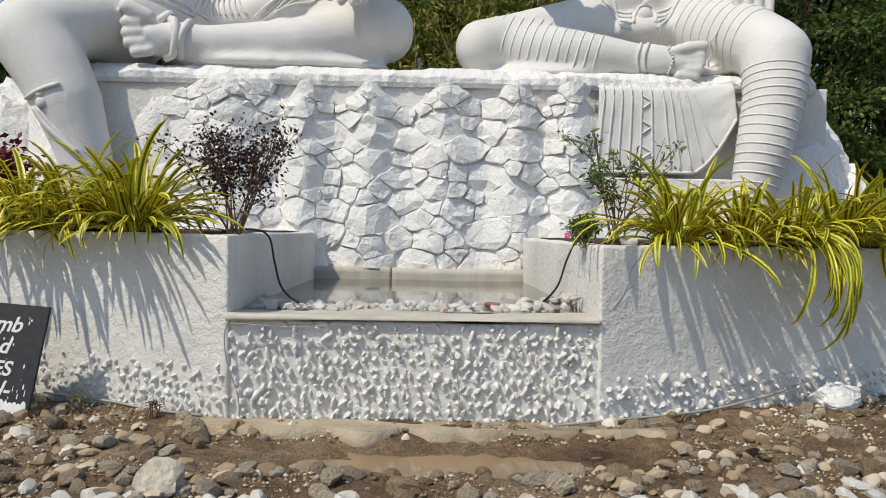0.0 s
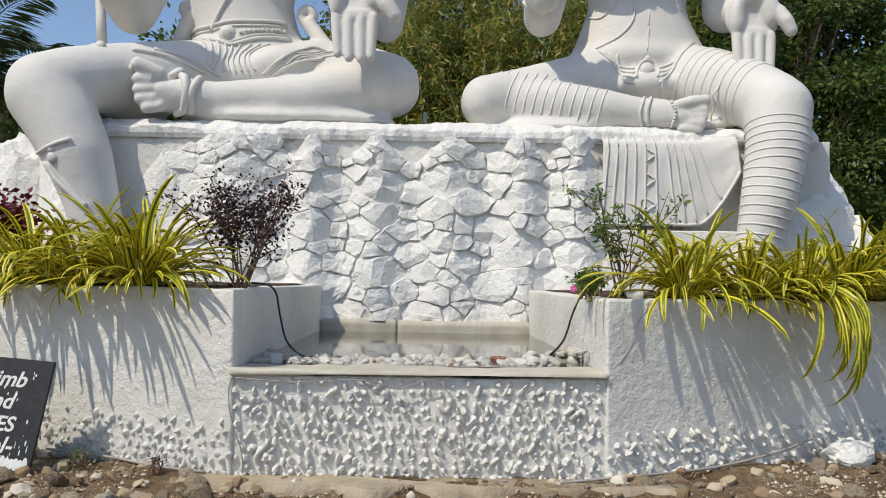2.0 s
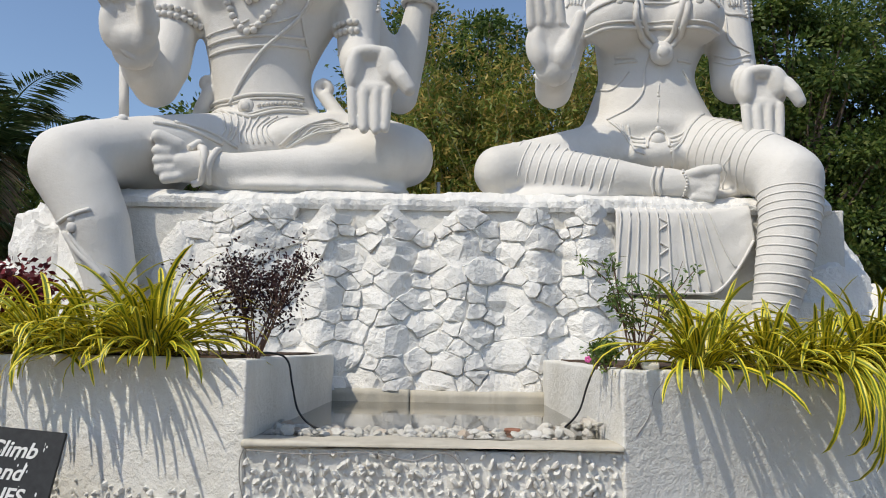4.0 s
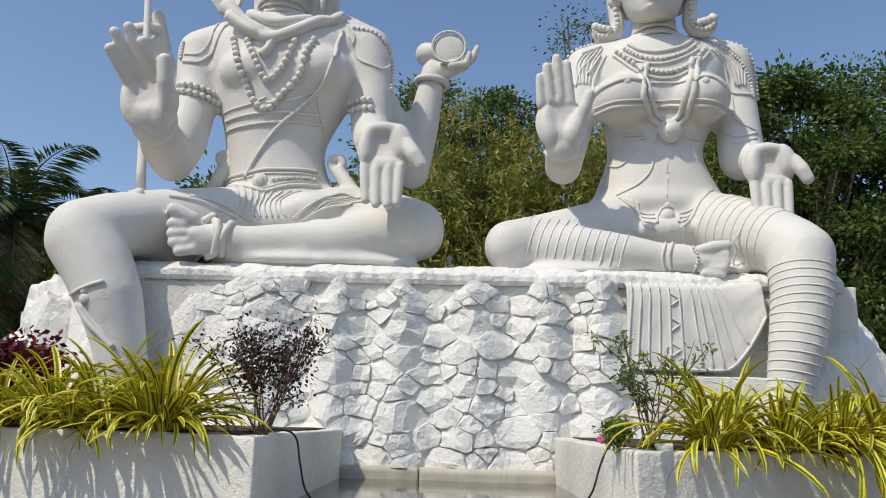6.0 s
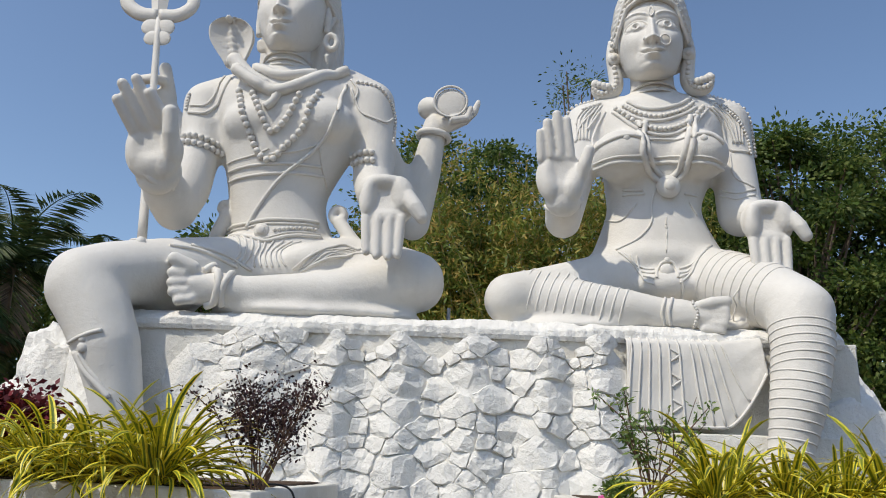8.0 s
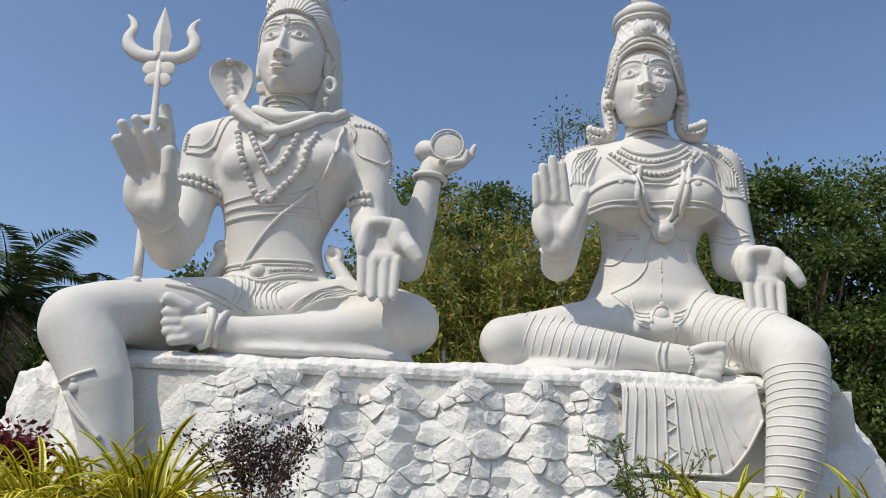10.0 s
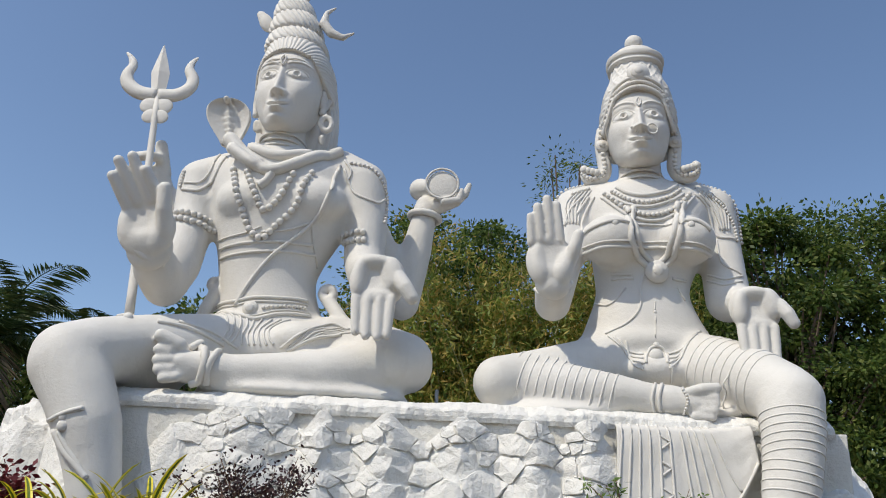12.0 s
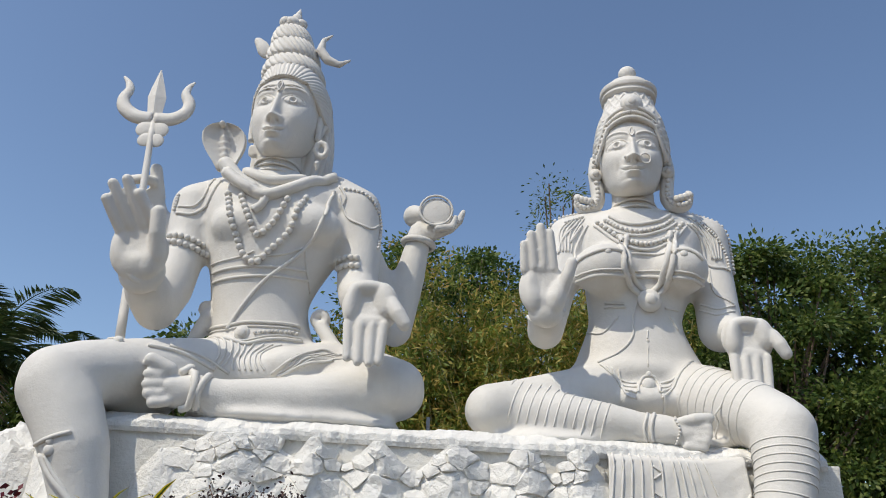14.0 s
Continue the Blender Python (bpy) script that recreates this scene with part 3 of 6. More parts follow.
def ground_sheet():
    fine_x = np.arange(-5.5, 5.51, 0.06)
    fine_y = np.arange(3.6, 6.81, 0.05)
    out = np.array([2, 6, 15, 40, 100, 250, 600])
    xs = np.concatenate([fine_x[0] - out[::-1], fine_x, fine_x[-1] + out])
    ys = np.concatenate([fine_y[0] - out[::-1], [2.6, 3.1], fine_y, fine_y[-1] + out])
    ys.sort()
    verts = [(x, y, hill(x, y) if abs(x) < 5.6 and 2 < y < 7 else G - (0.17 if y < 4 else 0.05)) for y in ys for x in xs]
    w = len(xs)
    faces = [(j * w + i, j * w + i + 1, (j + 1) * w + i + 1, (j + 1) * w + i) for j in range(len(ys) - 1) for i in range(w - 1)]
    me = bpy.data.meshes.new("ground")
    me.from_pydata(verts, [], faces)
    me.materials.append(MUD)
    me.polygons.foreach_set("use_smooth", [True] * len(me.polygons))
    return tagged(new("ground", me), "brown muddy ground strewn with stones", "ground", "", "structure")


ground_sheet()
bm = bmesh.new()
prism(bm, [(0.15 + (1.55 + 0.5 * noise.noise((math.cos(a), math.sin(a), 2.0))) * math.cos(a), 5.75 + 0.44 * (1 + 0.6 * noise.noise((2 * math.cos(a), 2 * math.sin(a), 7.0))) * math.sin(a)) for a in [k * math.tau / 40 for k in range(40)]], G - 0.2, G - 0.108)
tagged(part("puddle", bm, PUDDLE), "shallow muddy brown puddle on the ground", "puddle", "", "structure")


APRON = white_paint("muddy_cement", (0.44, 0.37, 0.26), (0.20, 0.135, 0.07), 1.0, 40, 9, 0.03, 0.8)
bm = bmesh.new()
edge = [(-1.75 + 0.1 * k, 6.20 - 0.10 * math.sin(math.pi * k / 36) + 0.22 * noise.noise((k * 0.33, 0, 3)) + 0.05 * noise.noise((k * 0.9, 4, 3))) for k in range(37)]
prism(bm, edge + [(1.85, 6.6), (-1.75, 6.6)], G - 0.2, G + 0.012)
bmesh.ops.recalc_face_normals(bm, faces=bm.faces)
cut_fine(bm, 0.09)
roughen(bm, 0.05, 3.5)
roughen(bm, 0.02, 11)
tagged(part("apron", bm, APRON, None, "", True), "pale muddy cement apron at the foot of the basin wall", "apron", "", "structure")


def wall_block(name, outline, z0, z1, mat, size, amount, label="", category="", kind="structure", parent=None):
    bm = bmesh.new()
    prism(bm, outline, z0, z1)
    bmesh.ops.recalc_face_normals(bm, faces=bm.faces)
    top = [e for e in bm.edges if max(v.co.z for v in e.verts) > z1 - 0.01]
    bmesh.ops.bevel(bm, geom=top, offset=0.025, segments=3, affect="EDGES", profile=0.6)
    cut_fine(bm, size)
    roughen(bm, amount, 1.3)
    roughen(bm, amount * 0.6, 4.0)
    roughen(bm, amount * 0.4, 11.0)
    ob = part(name, bm, mat, parent, "", True)
    return tagged(ob, label, category, "", kind)


# planters splay back from the basin on both sides
PL = [(-1.415, 6.4), (-6.6, 8.3), (-6.6, 10.8), (-1.40, 10.8)]
PR = [(1.323, 6.4), (1.26, 10.8), (7.0, 10.8), (7.0, 8.33)]
planter_w = wall_block("planter_wall_west", PL[::-1], -0.2, 1.63, WALL, 0.07, 0.012, "white plastered planter wall with leaf shadows", "planter")
planter_e = wall_block("planter_wall_east", PR[::-1], -0.2, 1.59, WALL, 0.07, 0.012, "white plastered planter wall with a crack", "planter")
basin_wall = wall_block("basin_wall", [(-1.43, 6.43), (-1.43, 6.75), (1.34, 6.75), (1.34, 6.43)], -0.2, 1.0, WALL, 0.06, 0.012, "white wall below the basin set with pebbles", "basin")
wall_block("basin_rim", [(-1.42, 6.375), (-1.42, 6.80), (1.33, 6.80), (1.33, 6.375)], 1.012, 1.047, RIM, 0.035, 0.016, "worn cream cement rim of the basin", "rim")
wall_block("plinth", [(-4.95, 11.15), (-4.95, 15.6), (5.4, 15.6), (5.4, 11.15)], 0.0, 3.66, WALL, 0.12, 0.02, "white plastered plinth under the statues", "plinth")
bm = bmesh.new()
rows = []
ys = [11.075, 11.08, 11.10, 11.16, 11.24, 11.34, 11.46, 11.6, 11.8, 12.2, 13.0, 14.2, 15.5]
for j, y in enumerate(ys):
    row = []
    for x in np.linspace(-4.95, 5.2, 320):
        rise = min(1.0, (y - 11.07) / 0.5) if j > 1 else 0
        z = 3.63 if j == 0 else 3.70 + 0.17 * rise * (3 - 2 * rise) * 0.9 + 0.045 * noise.noise((x * 1.7, y * 2.5, 0)) + 0.022 * noise.noise((x * 6, y * 6, 2)) + 0.012 * noise.noise((x * 15, y * 15, 2))
        row.append((x, y + (0.06 * noise.noise((x * 2.2, j * 0.2, 8)) + 0.03 * noise.noise((x * 9, j * 0.2, 8))) * (j < 6), z))
    rows.append(row)
sheet(bm, rows, (0, 0.03, -0.06))
tagged(part("plinth_slab", bm, STONEWASH), "rough white plaster slab along the plinth edge", "slab", "", "structure")
for name, pts in (("planter_soil_west", [(-1.6, 6.62), (-6.4, 8.45), (-6.4, 10.4), (-1.55, 10.4)]), ("planter_soil_east", [(1.5, 6.6), (1.45, 10.4), (6.8, 10.4), (6.8, 8.45)])):
    bm = bmesh.new()
    prism(bm, pts, 1.4, 1.642 if "west" in name else 1.605)
    bmesh.ops.recalc_face_normals(bm, faces=bm.faces)
    cut_fine(bm, 0.15)
    roughen(bm, 0.02, 5)
    tagged(part(name, bm, SOIL, None, "", True), "dark bare soil in the planter", "soil", "", "structure")
# water and the far kerb of the basin
bm = bmesh.new()
prism(bm, [(-1.42, 6.76), (1.34, 6.76), (1.30, 11.2), (-1.41, 11.2)], 0.4, 1.043)
tagged(part("water", bm, WATER), "still shallow water in the basin", "water", "", "structure")
for i, (x0, x1, lift, bow) in enumerate(((-1.42, -0.42, 0.0, 0.02), (-0.41, 1.30, -0.01, 0.14))):
    bm = bmesh.new()
    run = [x0 + (x1 - x0) * k / 24 for k in range(25)]
    front = [(x, 10.66 - bow * math.sin(math.pi * min(1, (x - x0) / (x1 - x0) * 0.9)) + 0.02 * noise.noise((x * 3, 0, 5))) for x in run]
    prism(bm, front + [(x1, 11.3), (x0, 11.3)], 0.6, 1.20 + lift)
    bmesh.ops.recalc_face_normals(bm, faces=bm.faces)
    cut_fine(bm, 0.08)
    roughen(bm, 0.02, 5)
    tagged(part(f"kerb_{i + 1}", bm, RIM, None, "", True), "cream cement kerb behind the water", "kerb", "", "structure")


# ---- rubble facing: bulging columns of rough stones ----
PEAKS = [(-2.62, 0.75), (-1.58, 0.38), (-0.74, 0.46), (0.24, 0.5), (1.16, 0.42), (1.90, 0.40)]


def facing(x, z):
    """How far forward the rubble stands at x, and how high it goes there."""
    best, top = 0.0, 3.2
    for c, w in PEAKS:
        d = abs(x - c) / w
        if d < 1.2:
            best = max(best, 0.5 + 0.5 * math.cos(math.pi * min(1, d * 0.92)))
            top = max(top, 3.62 - 0.42 * max(0, d - (0.45 if w > 0.6 else 0.12)))
    slope = max(0.0, 3.55 - z) / 2.4
    return 11.10 - 0.30 * slope - best * (0.24 - 0.10 * slope), top


bm = bmesh.new()
nx, nz = 220, 100
rows = [[(x, facing(x, z)[0] + 0.004 + 0.02 * noise.noise((x * 4, z * 4, 0)) + 0.012 * noise.noise((x * 13, z * 13, 4)), min(z, facing(x, z)[1] - 0.03)) for x in np.linspace(-3.45, 2.35, nx)] for z in np.linspace(1.1, 3.6, nz)]
sheet(bm, rows, (0, 0.3, 0))
rubble_wall = tagged(part("rubble_wall", bm, STONEWASH, None, "", True), "white painted rubble stone facing in bulging columns", "stone wall", "", "structure")


def clip(poly, p, n):
    """The part of a flat outline that lies behind the line through p with normal n."""
    out = []
    for i, a in enumerate(poly):
        c = poly[(i + 1) % len(poly)]
        da, dc = (a[0] - p[0]) * n[0] + (a[1] - p[1]) * n[1], (c[0] - p[0]) * n[0] + (c[1] - p[1]) * n[1]
        if da <= 0:
            out.append(a)
        if da * dc < 0:
            t = da / (da - dc)
            out.append((a[0] + (c[0] - a[0]) * t, a[1] + (c[1] - a[1]) * t))
    return out


def rubble_stones():
    """Large stones first, then smaller ones between them; each a many-sided block with chiselled facets."""
    rnd = random.Random(5)
    seeds = []
    for tries, lo, hi in ((70, 0.27, 0.32), (600, 0.185, 0.24), (7000, 0.106, 0.155)):
        for _ in range(tries):
            x, z = rnd.uniform(-3.4, 2.35), rnd.uniform(1.2, 3.68)
            r = rnd.uniform(lo, hi) * (0.72 if z > 3.2 else 1.0)
            if all(((x - o) * 0.72) ** 2 + (z - p) ** 2 > (0.5 * (r + q)) ** 2 * 1.5 for o, p, q in seeds):
                seeds.append((x, z, r))
    for i, (sx, sz, sr) in enumerate(seeds):
        if sz > facing(sx, sz)[1] - 0.03 or sx > 2.25 + 0.08 * math.sin(5 * sz) or sx < -3.3:
            continue
        poly = [(sx - 0.36, sz - 0.27), (sx + 0.36, sz - 0.27), (sx + 0.36, sz + 0.27), (sx - 0.36, sz + 0.27)]
        for j, (ox, oz, other) in enumerate(seeds):
            if i != j and abs(ox - sx) < 0.7 and abs(oz - sz) < 0.7:
                t = sr / (sr + other)
                poly = clip(poly, (sx + (ox - sx) * t, sz + (oz - sz) * t), ((ox - sx) * 0.52, oz - sz))
        poly = clip(poly, (sx, facing(sx, sz)[1] + 0.03), (0, 1))
        poly = clip(poly, (sx, 1.17), (0, -1))
        if len(poly) < 3:
            continue
        cx, cz = sum(p[0] for p in poly) / len(poly), sum(p[1] for p in poly) / len(poly)
        ring = []
        for k, p in enumerate(poly):
            q = poly[(k + 1) % len(poly)]
            for t in (0.06, 0.25, 0.5, 0.75, 0.94):
                ring.append((p[0] + (q[0] - p[0]) * t, p[1] + (q[1] - p[1]) * t))
        proud = rnd.uniform(0.03, 0.075)
        lean_x, lean_z = rnd.uniform(-0.10, 0.10), rnd.uniform(-0.22, 0.03)
        facets = [(rnd.uniform(0, math.tau), rnd.uniform(0.12, 0.45), rnd.uniform(0.45, 0.9)) for _ in range(4)]
        def rim(shrink):
            out = []
            for px, pz in ring:
                wob = 1 + 0.16 * noise.noise((px * 9, pz * 9, i)) + 0.05 * noise.noise((px * 26, pz * 26, i))
                out.append(((px - cx) * shrink * wob, (pz - cz) * shrink * wob))
            return out

        def skin(dx, dz, out):
            gx, gz = cx + dx, cz + dz
            o = out * proud + lean_x * dx + lean_z * dz
            for turn, steep, reach in facets:
                o = min(o, proud * reach + 0.05 - steep * (dx * math.cos(turn) + dz * math.sin(turn)))
            o += 0.024 * noise.noise((gx * 8, gz * 8, i)) + 0.018 * noise.noise((gx * 19, gz * 19, i))
            return (dx, facing(gx, gz)[0] - max(o, -0.02) - facing(cx, cz)[0], dz)
        bm = bmesh.new()
        n = len(ring)
        low = [bm.verts.new((dx, facing(cx + dx, cz + dz)[0] + 0.06 - facing(cx, cz)[0], dz)) for dx, dz in rim(1.0)]
        mid = [bm.verts.new(skin(dx, dz, 0.25)) for dx, dz in rim(0.965)]
        crown = rim(0.90)
        spread = max(math.hypot(*p) for p in crown)
        flat = [Vector(p) for p in crown]
        for _ in range(26):
            p = Vector((rnd.uniform(-spread, spread), rnd.uniform(-spread, spread)))
            k = min(range(n), key=lambda j: (Vector(crown[j]).normalized() - p.normalized()).length if p.length > 1e-4 else 0)
            if p.length < 0.84 * Vector(crown[k]).length and all((p - q).length > 0.028 for q in flat[n:]):
                flat.append(p)
        found = geometry.delaunay_2d_cdt(flat, [(k, (k + 1) % n) for k in range(n)], [], 1, 1e-5)
        if len(found[0]) == len(flat):
            face = [bm.verts.new(skin(p[0], p[1], 0.9 if k < n else 1.0)) for k, p in enumerate(found[0])]
            for f in found[2]:
                bm.faces.new([face[k] for k in f])
            for A, B in ((low, mid), (mid, face[:n])):
                for k in range(n):
                    bm.faces.new((A[k], A[(k + 1) % n], B[(k + 1) % n], B[k]))
        bmesh.ops.recalc_face_normals(bm, faces=bm.faces)
        ob = part("stone", bm, STONEWASH, rubble_wall)
        ob.location = (cx, facing(cx, cz)[0], cz)


rubble_stones()

# ---- the two statues ----
def seated_god_body(bm):
    torso(bm, (-2.70, 12.68, 4.74, 0.99, 0.84), (-2.87, 12.68, 5.39, 0.83, 0.68), (-2.98, 12.68, 5.91, 0.79, 0.63), (-2.96, 12.68, 6.31, 0.89, 0.67), (-2.89, 12.68, 6.87, 1.10, 0.76), (-2.94, 12.68, 7.39, 1.21, 0.79), (-3.01, 12.74, 7.94, 1.16, 0.71), (-3.05, 12.80, 8.30, 0.66, 0.50))
    blob(bm, (-3.32, 12.23, 7.15), (0.57, 0.37, 0.41), (0.00, 0.00, 0.00))
    blob(bm, (-2.32, 12.23, 7.20), (0.58, 0.37, 0.41), (0.00, 0.00, 0.00))
    limb(bm, (-3.02, 12.74, 8.13, 0.47), (-3.02, 12.62, 8.40, 0.39), (-3.02, 12.58, 8.80, 0.38))
    limb(bm, (-3.89, 12.80, 7.91, 0.39), (-4.35, 12.74, 7.68, 0.41), (-4.32, 12.57, 6.94, 0.35), (-4.32, 12.17, 5.98, 0.37), (-4.37, 11.94, 5.54, 0.33))
    limb(bm, (-4.37, 11.94, 5.54, 0.33), (-4.39, 11.54, 5.69, 0.34), (-4.43, 11.29, 5.87, 0.27))
    limb(bm, (-4.72, 13.48, 7.66, 0.31), (-5.11, 13.48, 7.29, 0.26), (-5.35, 13.25, 8.07, 0.20))
    limb(bm, (-2.03, 12.80, 8.05, 0.40), (-1.56, 12.74, 7.78, 0.41), (-1.45, 12.68, 7.07, 0.36), (-1.43, 12.57, 6.36, 0.34), (-1.36, 12.23, 6.00, 0.30))
    limb(bm, (-1.36, 12.23, 6.00, 0.30), (-1.25, 11.89, 5.95, 0.24), (-1.15, 11.64, 5.85, 0.18))
    limb(bm, (-1.72, 13.25, 7.52, 0.40), (-1.16, 13.48, 6.57, 0.36), (-0.81, 13.48, 5.92, 0.30), (-0.64, 13.48, 6.81, 0.28), (-0.53, 13.48, 7.48, 0.23), (-0.50, 13.48, 7.72, 0.23))
    limb(bm, (-3.11, 12.46, 4.72, 0.58), (-3.75, 12.00, 4.61, 0.52), (-4.32, 11.54, 4.47, 0.48), (-4.79, 11.03, 4.28, 0.46), (-5.03, 10.75, 4.11, 0.46))
    limb(bm, (-5.00, 10.75, 4.02, 0.49), (-4.74, 10.69, 3.65, 0.46), (-4.51, 10.63, 3.23, 0.42), (-4.34, 10.63, 2.73, 0.35), (-4.19, 10.63, 2.15, 0.30), (-4.04, 10.63, 1.58, 0.29))
    limb(bm, (-1.89, 12.46, 4.77, 0.54), (-1.16, 12.11, 4.69, 0.49), (-0.63, 11.83, 4.51, 0.44))
    limb(bm, (-0.63, 12.08, 4.52, 0.44), (-1.11, 11.85, 4.39, 0.42), (-1.72, 11.62, 4.24, 0.35), (-2.42, 11.51, 4.19, 0.29), (-3.02, 11.40, 4.16, 0.24), (-3.37, 11.34, 4.19, 0.25))
    limb(bm, (-3.37, 11.34, 4.19, 0.23), (-3.55, 11.26, 4.19, 0.20), (-3.68, 11.20, 4.20, 0.17))
    limb(bm, (-3.52, 11.26, 4.08, 0.17), (-3.66, 11.22, 4.05, 0.14))
    blob(bm, (-2.62, 12.23, 4.66), (0.94, 0.51, 0.38), (0.00, 0.00, 0.00))
    blob(bm, (-2.17, 12.00, 4.79), (0.51, 0.42, 0.30), (0.00, 0.00, 0.00))
    blob(bm, (-3.35, 12.11, 4.84), (0.60, 0.38, 0.34), (0.00, 0.00, 0.00))
    blob(bm, (-1.78, 12.11, 4.93), (0.51, 0.34, 0.26), (0.00, 0.00, 0.00))
    blob(bm, (-1.88, 11.89, 3.93), (1.42, 0.65, 0.13), (0.00, 0.00, 0.00))
    blob(bm, (-4.46, 11.89, 4.02), (0.61, 0.49, 0.21), (0.00, 0.00, 0.00))
    blob(bm, (-2.43, 11.77, 3.91), (1.20, 0.64, 0.14), (0.00, 0.00, 0.00))


def seated_god_fingers(bm):
    limb(bm, (-5.35, 13.14, 8.59, 0.11), (-5.26, 13.25, 8.08, 0.14))
    limb(bm, (-5.72, 13.03, 8.29, 0.09), (-5.43, 12.91, 8.27, 0.09), (-5.32, 13.03, 8.28, 0.09))
    limb(bm, (-0.49, 13.48, 7.77, 0.21), (-0.27, 13.37, 7.75, 0.15), (0.03, 13.31, 7.84, 0.11), (0.20, 13.31, 7.98, 0.07), (0.27, 13.31, 8.17, 0.05))
    limb(bm, (-0.17, 13.14, 7.74, 0.08), (0.08, 13.14, 7.78, 0.07), (0.13, 13.14, 7.96, 0.06))
    limb(bm, (-3.72, 11.17, 4.43, 0.12), (-3.85, 11.11, 4.49, 0.11), (-3.95, 11.07, 4.54, 0.10))
    limb(bm, (-3.80, 11.11, 4.34, 0.078), (-3.96, 11.07, 4.34, 0.075))
    limb(bm, (-3.77, 11.11, 4.22, 0.078), (-3.95, 11.07, 4.20, 0.075))
    limb(bm, (-3.75, 11.11, 4.09, 0.078), (-3.92, 11.07, 4.07, 0.075))
    limb(bm, (-3.67, 11.11, 3.98, 0.075), (-3.83, 11.07, 3.95, 0.075))
    limb(bm, (-3.80, 12.17, 8.24, 0.14), (-3.57, 12.11, 7.98, 0.13), (-3.25, 12.02, 7.74, 0.12))
    limb(bm, (-2.35, 12.46, 11.28, 0.02), (-2.51, 12.46, 11.15, 0.05), (-2.54, 12.46, 10.91, 0.09), (-2.39, 12.46, 10.71, 0.09), (-2.17, 12.46, 10.62, 0.06), (-1.96, 12.46, 10.74, 0.02))
    limb(bm, (-2.15, 12.28, 8.70, 0.05), (-2.17, 12.28, 8.60, 0.05), (-2.23, 12.28, 8.55, 0.05), (-2.30, 12.28, 8.59, 0.05), (-2.35, 12.28, 8.69, 0.05), (-2.33, 12.28, 8.79, 0.05), (-2.27, 12.28, 8.84, 0.05), (-2.19, 12.28, 8.80, 0.05), (-2.15, 12.28, 8.70, 0.05))
    limb(bm, (-2.30, 12.28, 8.42, 0.06), (-2.29, 12.28, 8.31, 0.03))
    limb(bm, (-3.43, 12.46, 8.70, 0.04), (-3.42, 12.46, 8.63, 0.04), (-3.46, 12.46, 8.59, 0.04), (-3.50, 12.46, 8.62, 0.04), (-3.52, 12.46, 8.69, 0.04), (-3.52, 12.46, 8.76, 0.04), (-3.49, 12.46, 8.79, 0.04), (-3.45, 12.46, 8.76, 0.04), (-3.43, 12.46, 8.70, 0.04))
    limb(bm, (-0.62, 13.60, 8.17, 0.21), (-0.45, 13.42, 8.13, 0.15), (-0.32, 13.31, 8.12, 0.17))
    blob(bm, (-0.22, 13.14, 8.07), (0.29, 0.05, 0.28), (0.00, 0.00, 0.00))
    limb(bm, (-3.68, 12.46, 5.76, 0.06), (-3.70, 12.46, 5.69, 0.06), (-3.74, 12.46, 5.66, 0.06), (-3.80, 12.46, 5.69, 0.06), (-3.84, 12.46, 5.75, 0.06), (-3.83, 12.46, 5.82, 0.06), (-3.78, 12.46, 5.85, 0.06), (-3.72, 12.46, 5.83, 0.06), (-3.68, 12.46, 5.76, 0.06))
    limb(bm, (-3.72, 12.46, 5.65, 0.11), (-3.83, 12.46, 5.36, 0.12), (-3.90, 12.46, 5.22, 0.09))
    limb(bm, (-1.84, 12.46, 5.70, 0.07), (-1.86, 12.46, 5.63, 0.07), (-1.93, 12.46, 5.59, 0.07), (-2.00, 12.46, 5.62, 0.07), (-2.04, 12.46, 5.69, 0.07), (-2.02, 12.46, 5.77, 0.07), (-1.95, 12.46, 5.81, 0.07), (-1.88, 12.46, 5.78, 0.07), (-1.84, 12.46, 5.70, 0.07))
    limb(bm, (-1.91, 12.46, 5.57, 0.11), (-1.67, 12.34, 5.25, 0.11), (-1.51, 12.23, 5.14, 0.07))


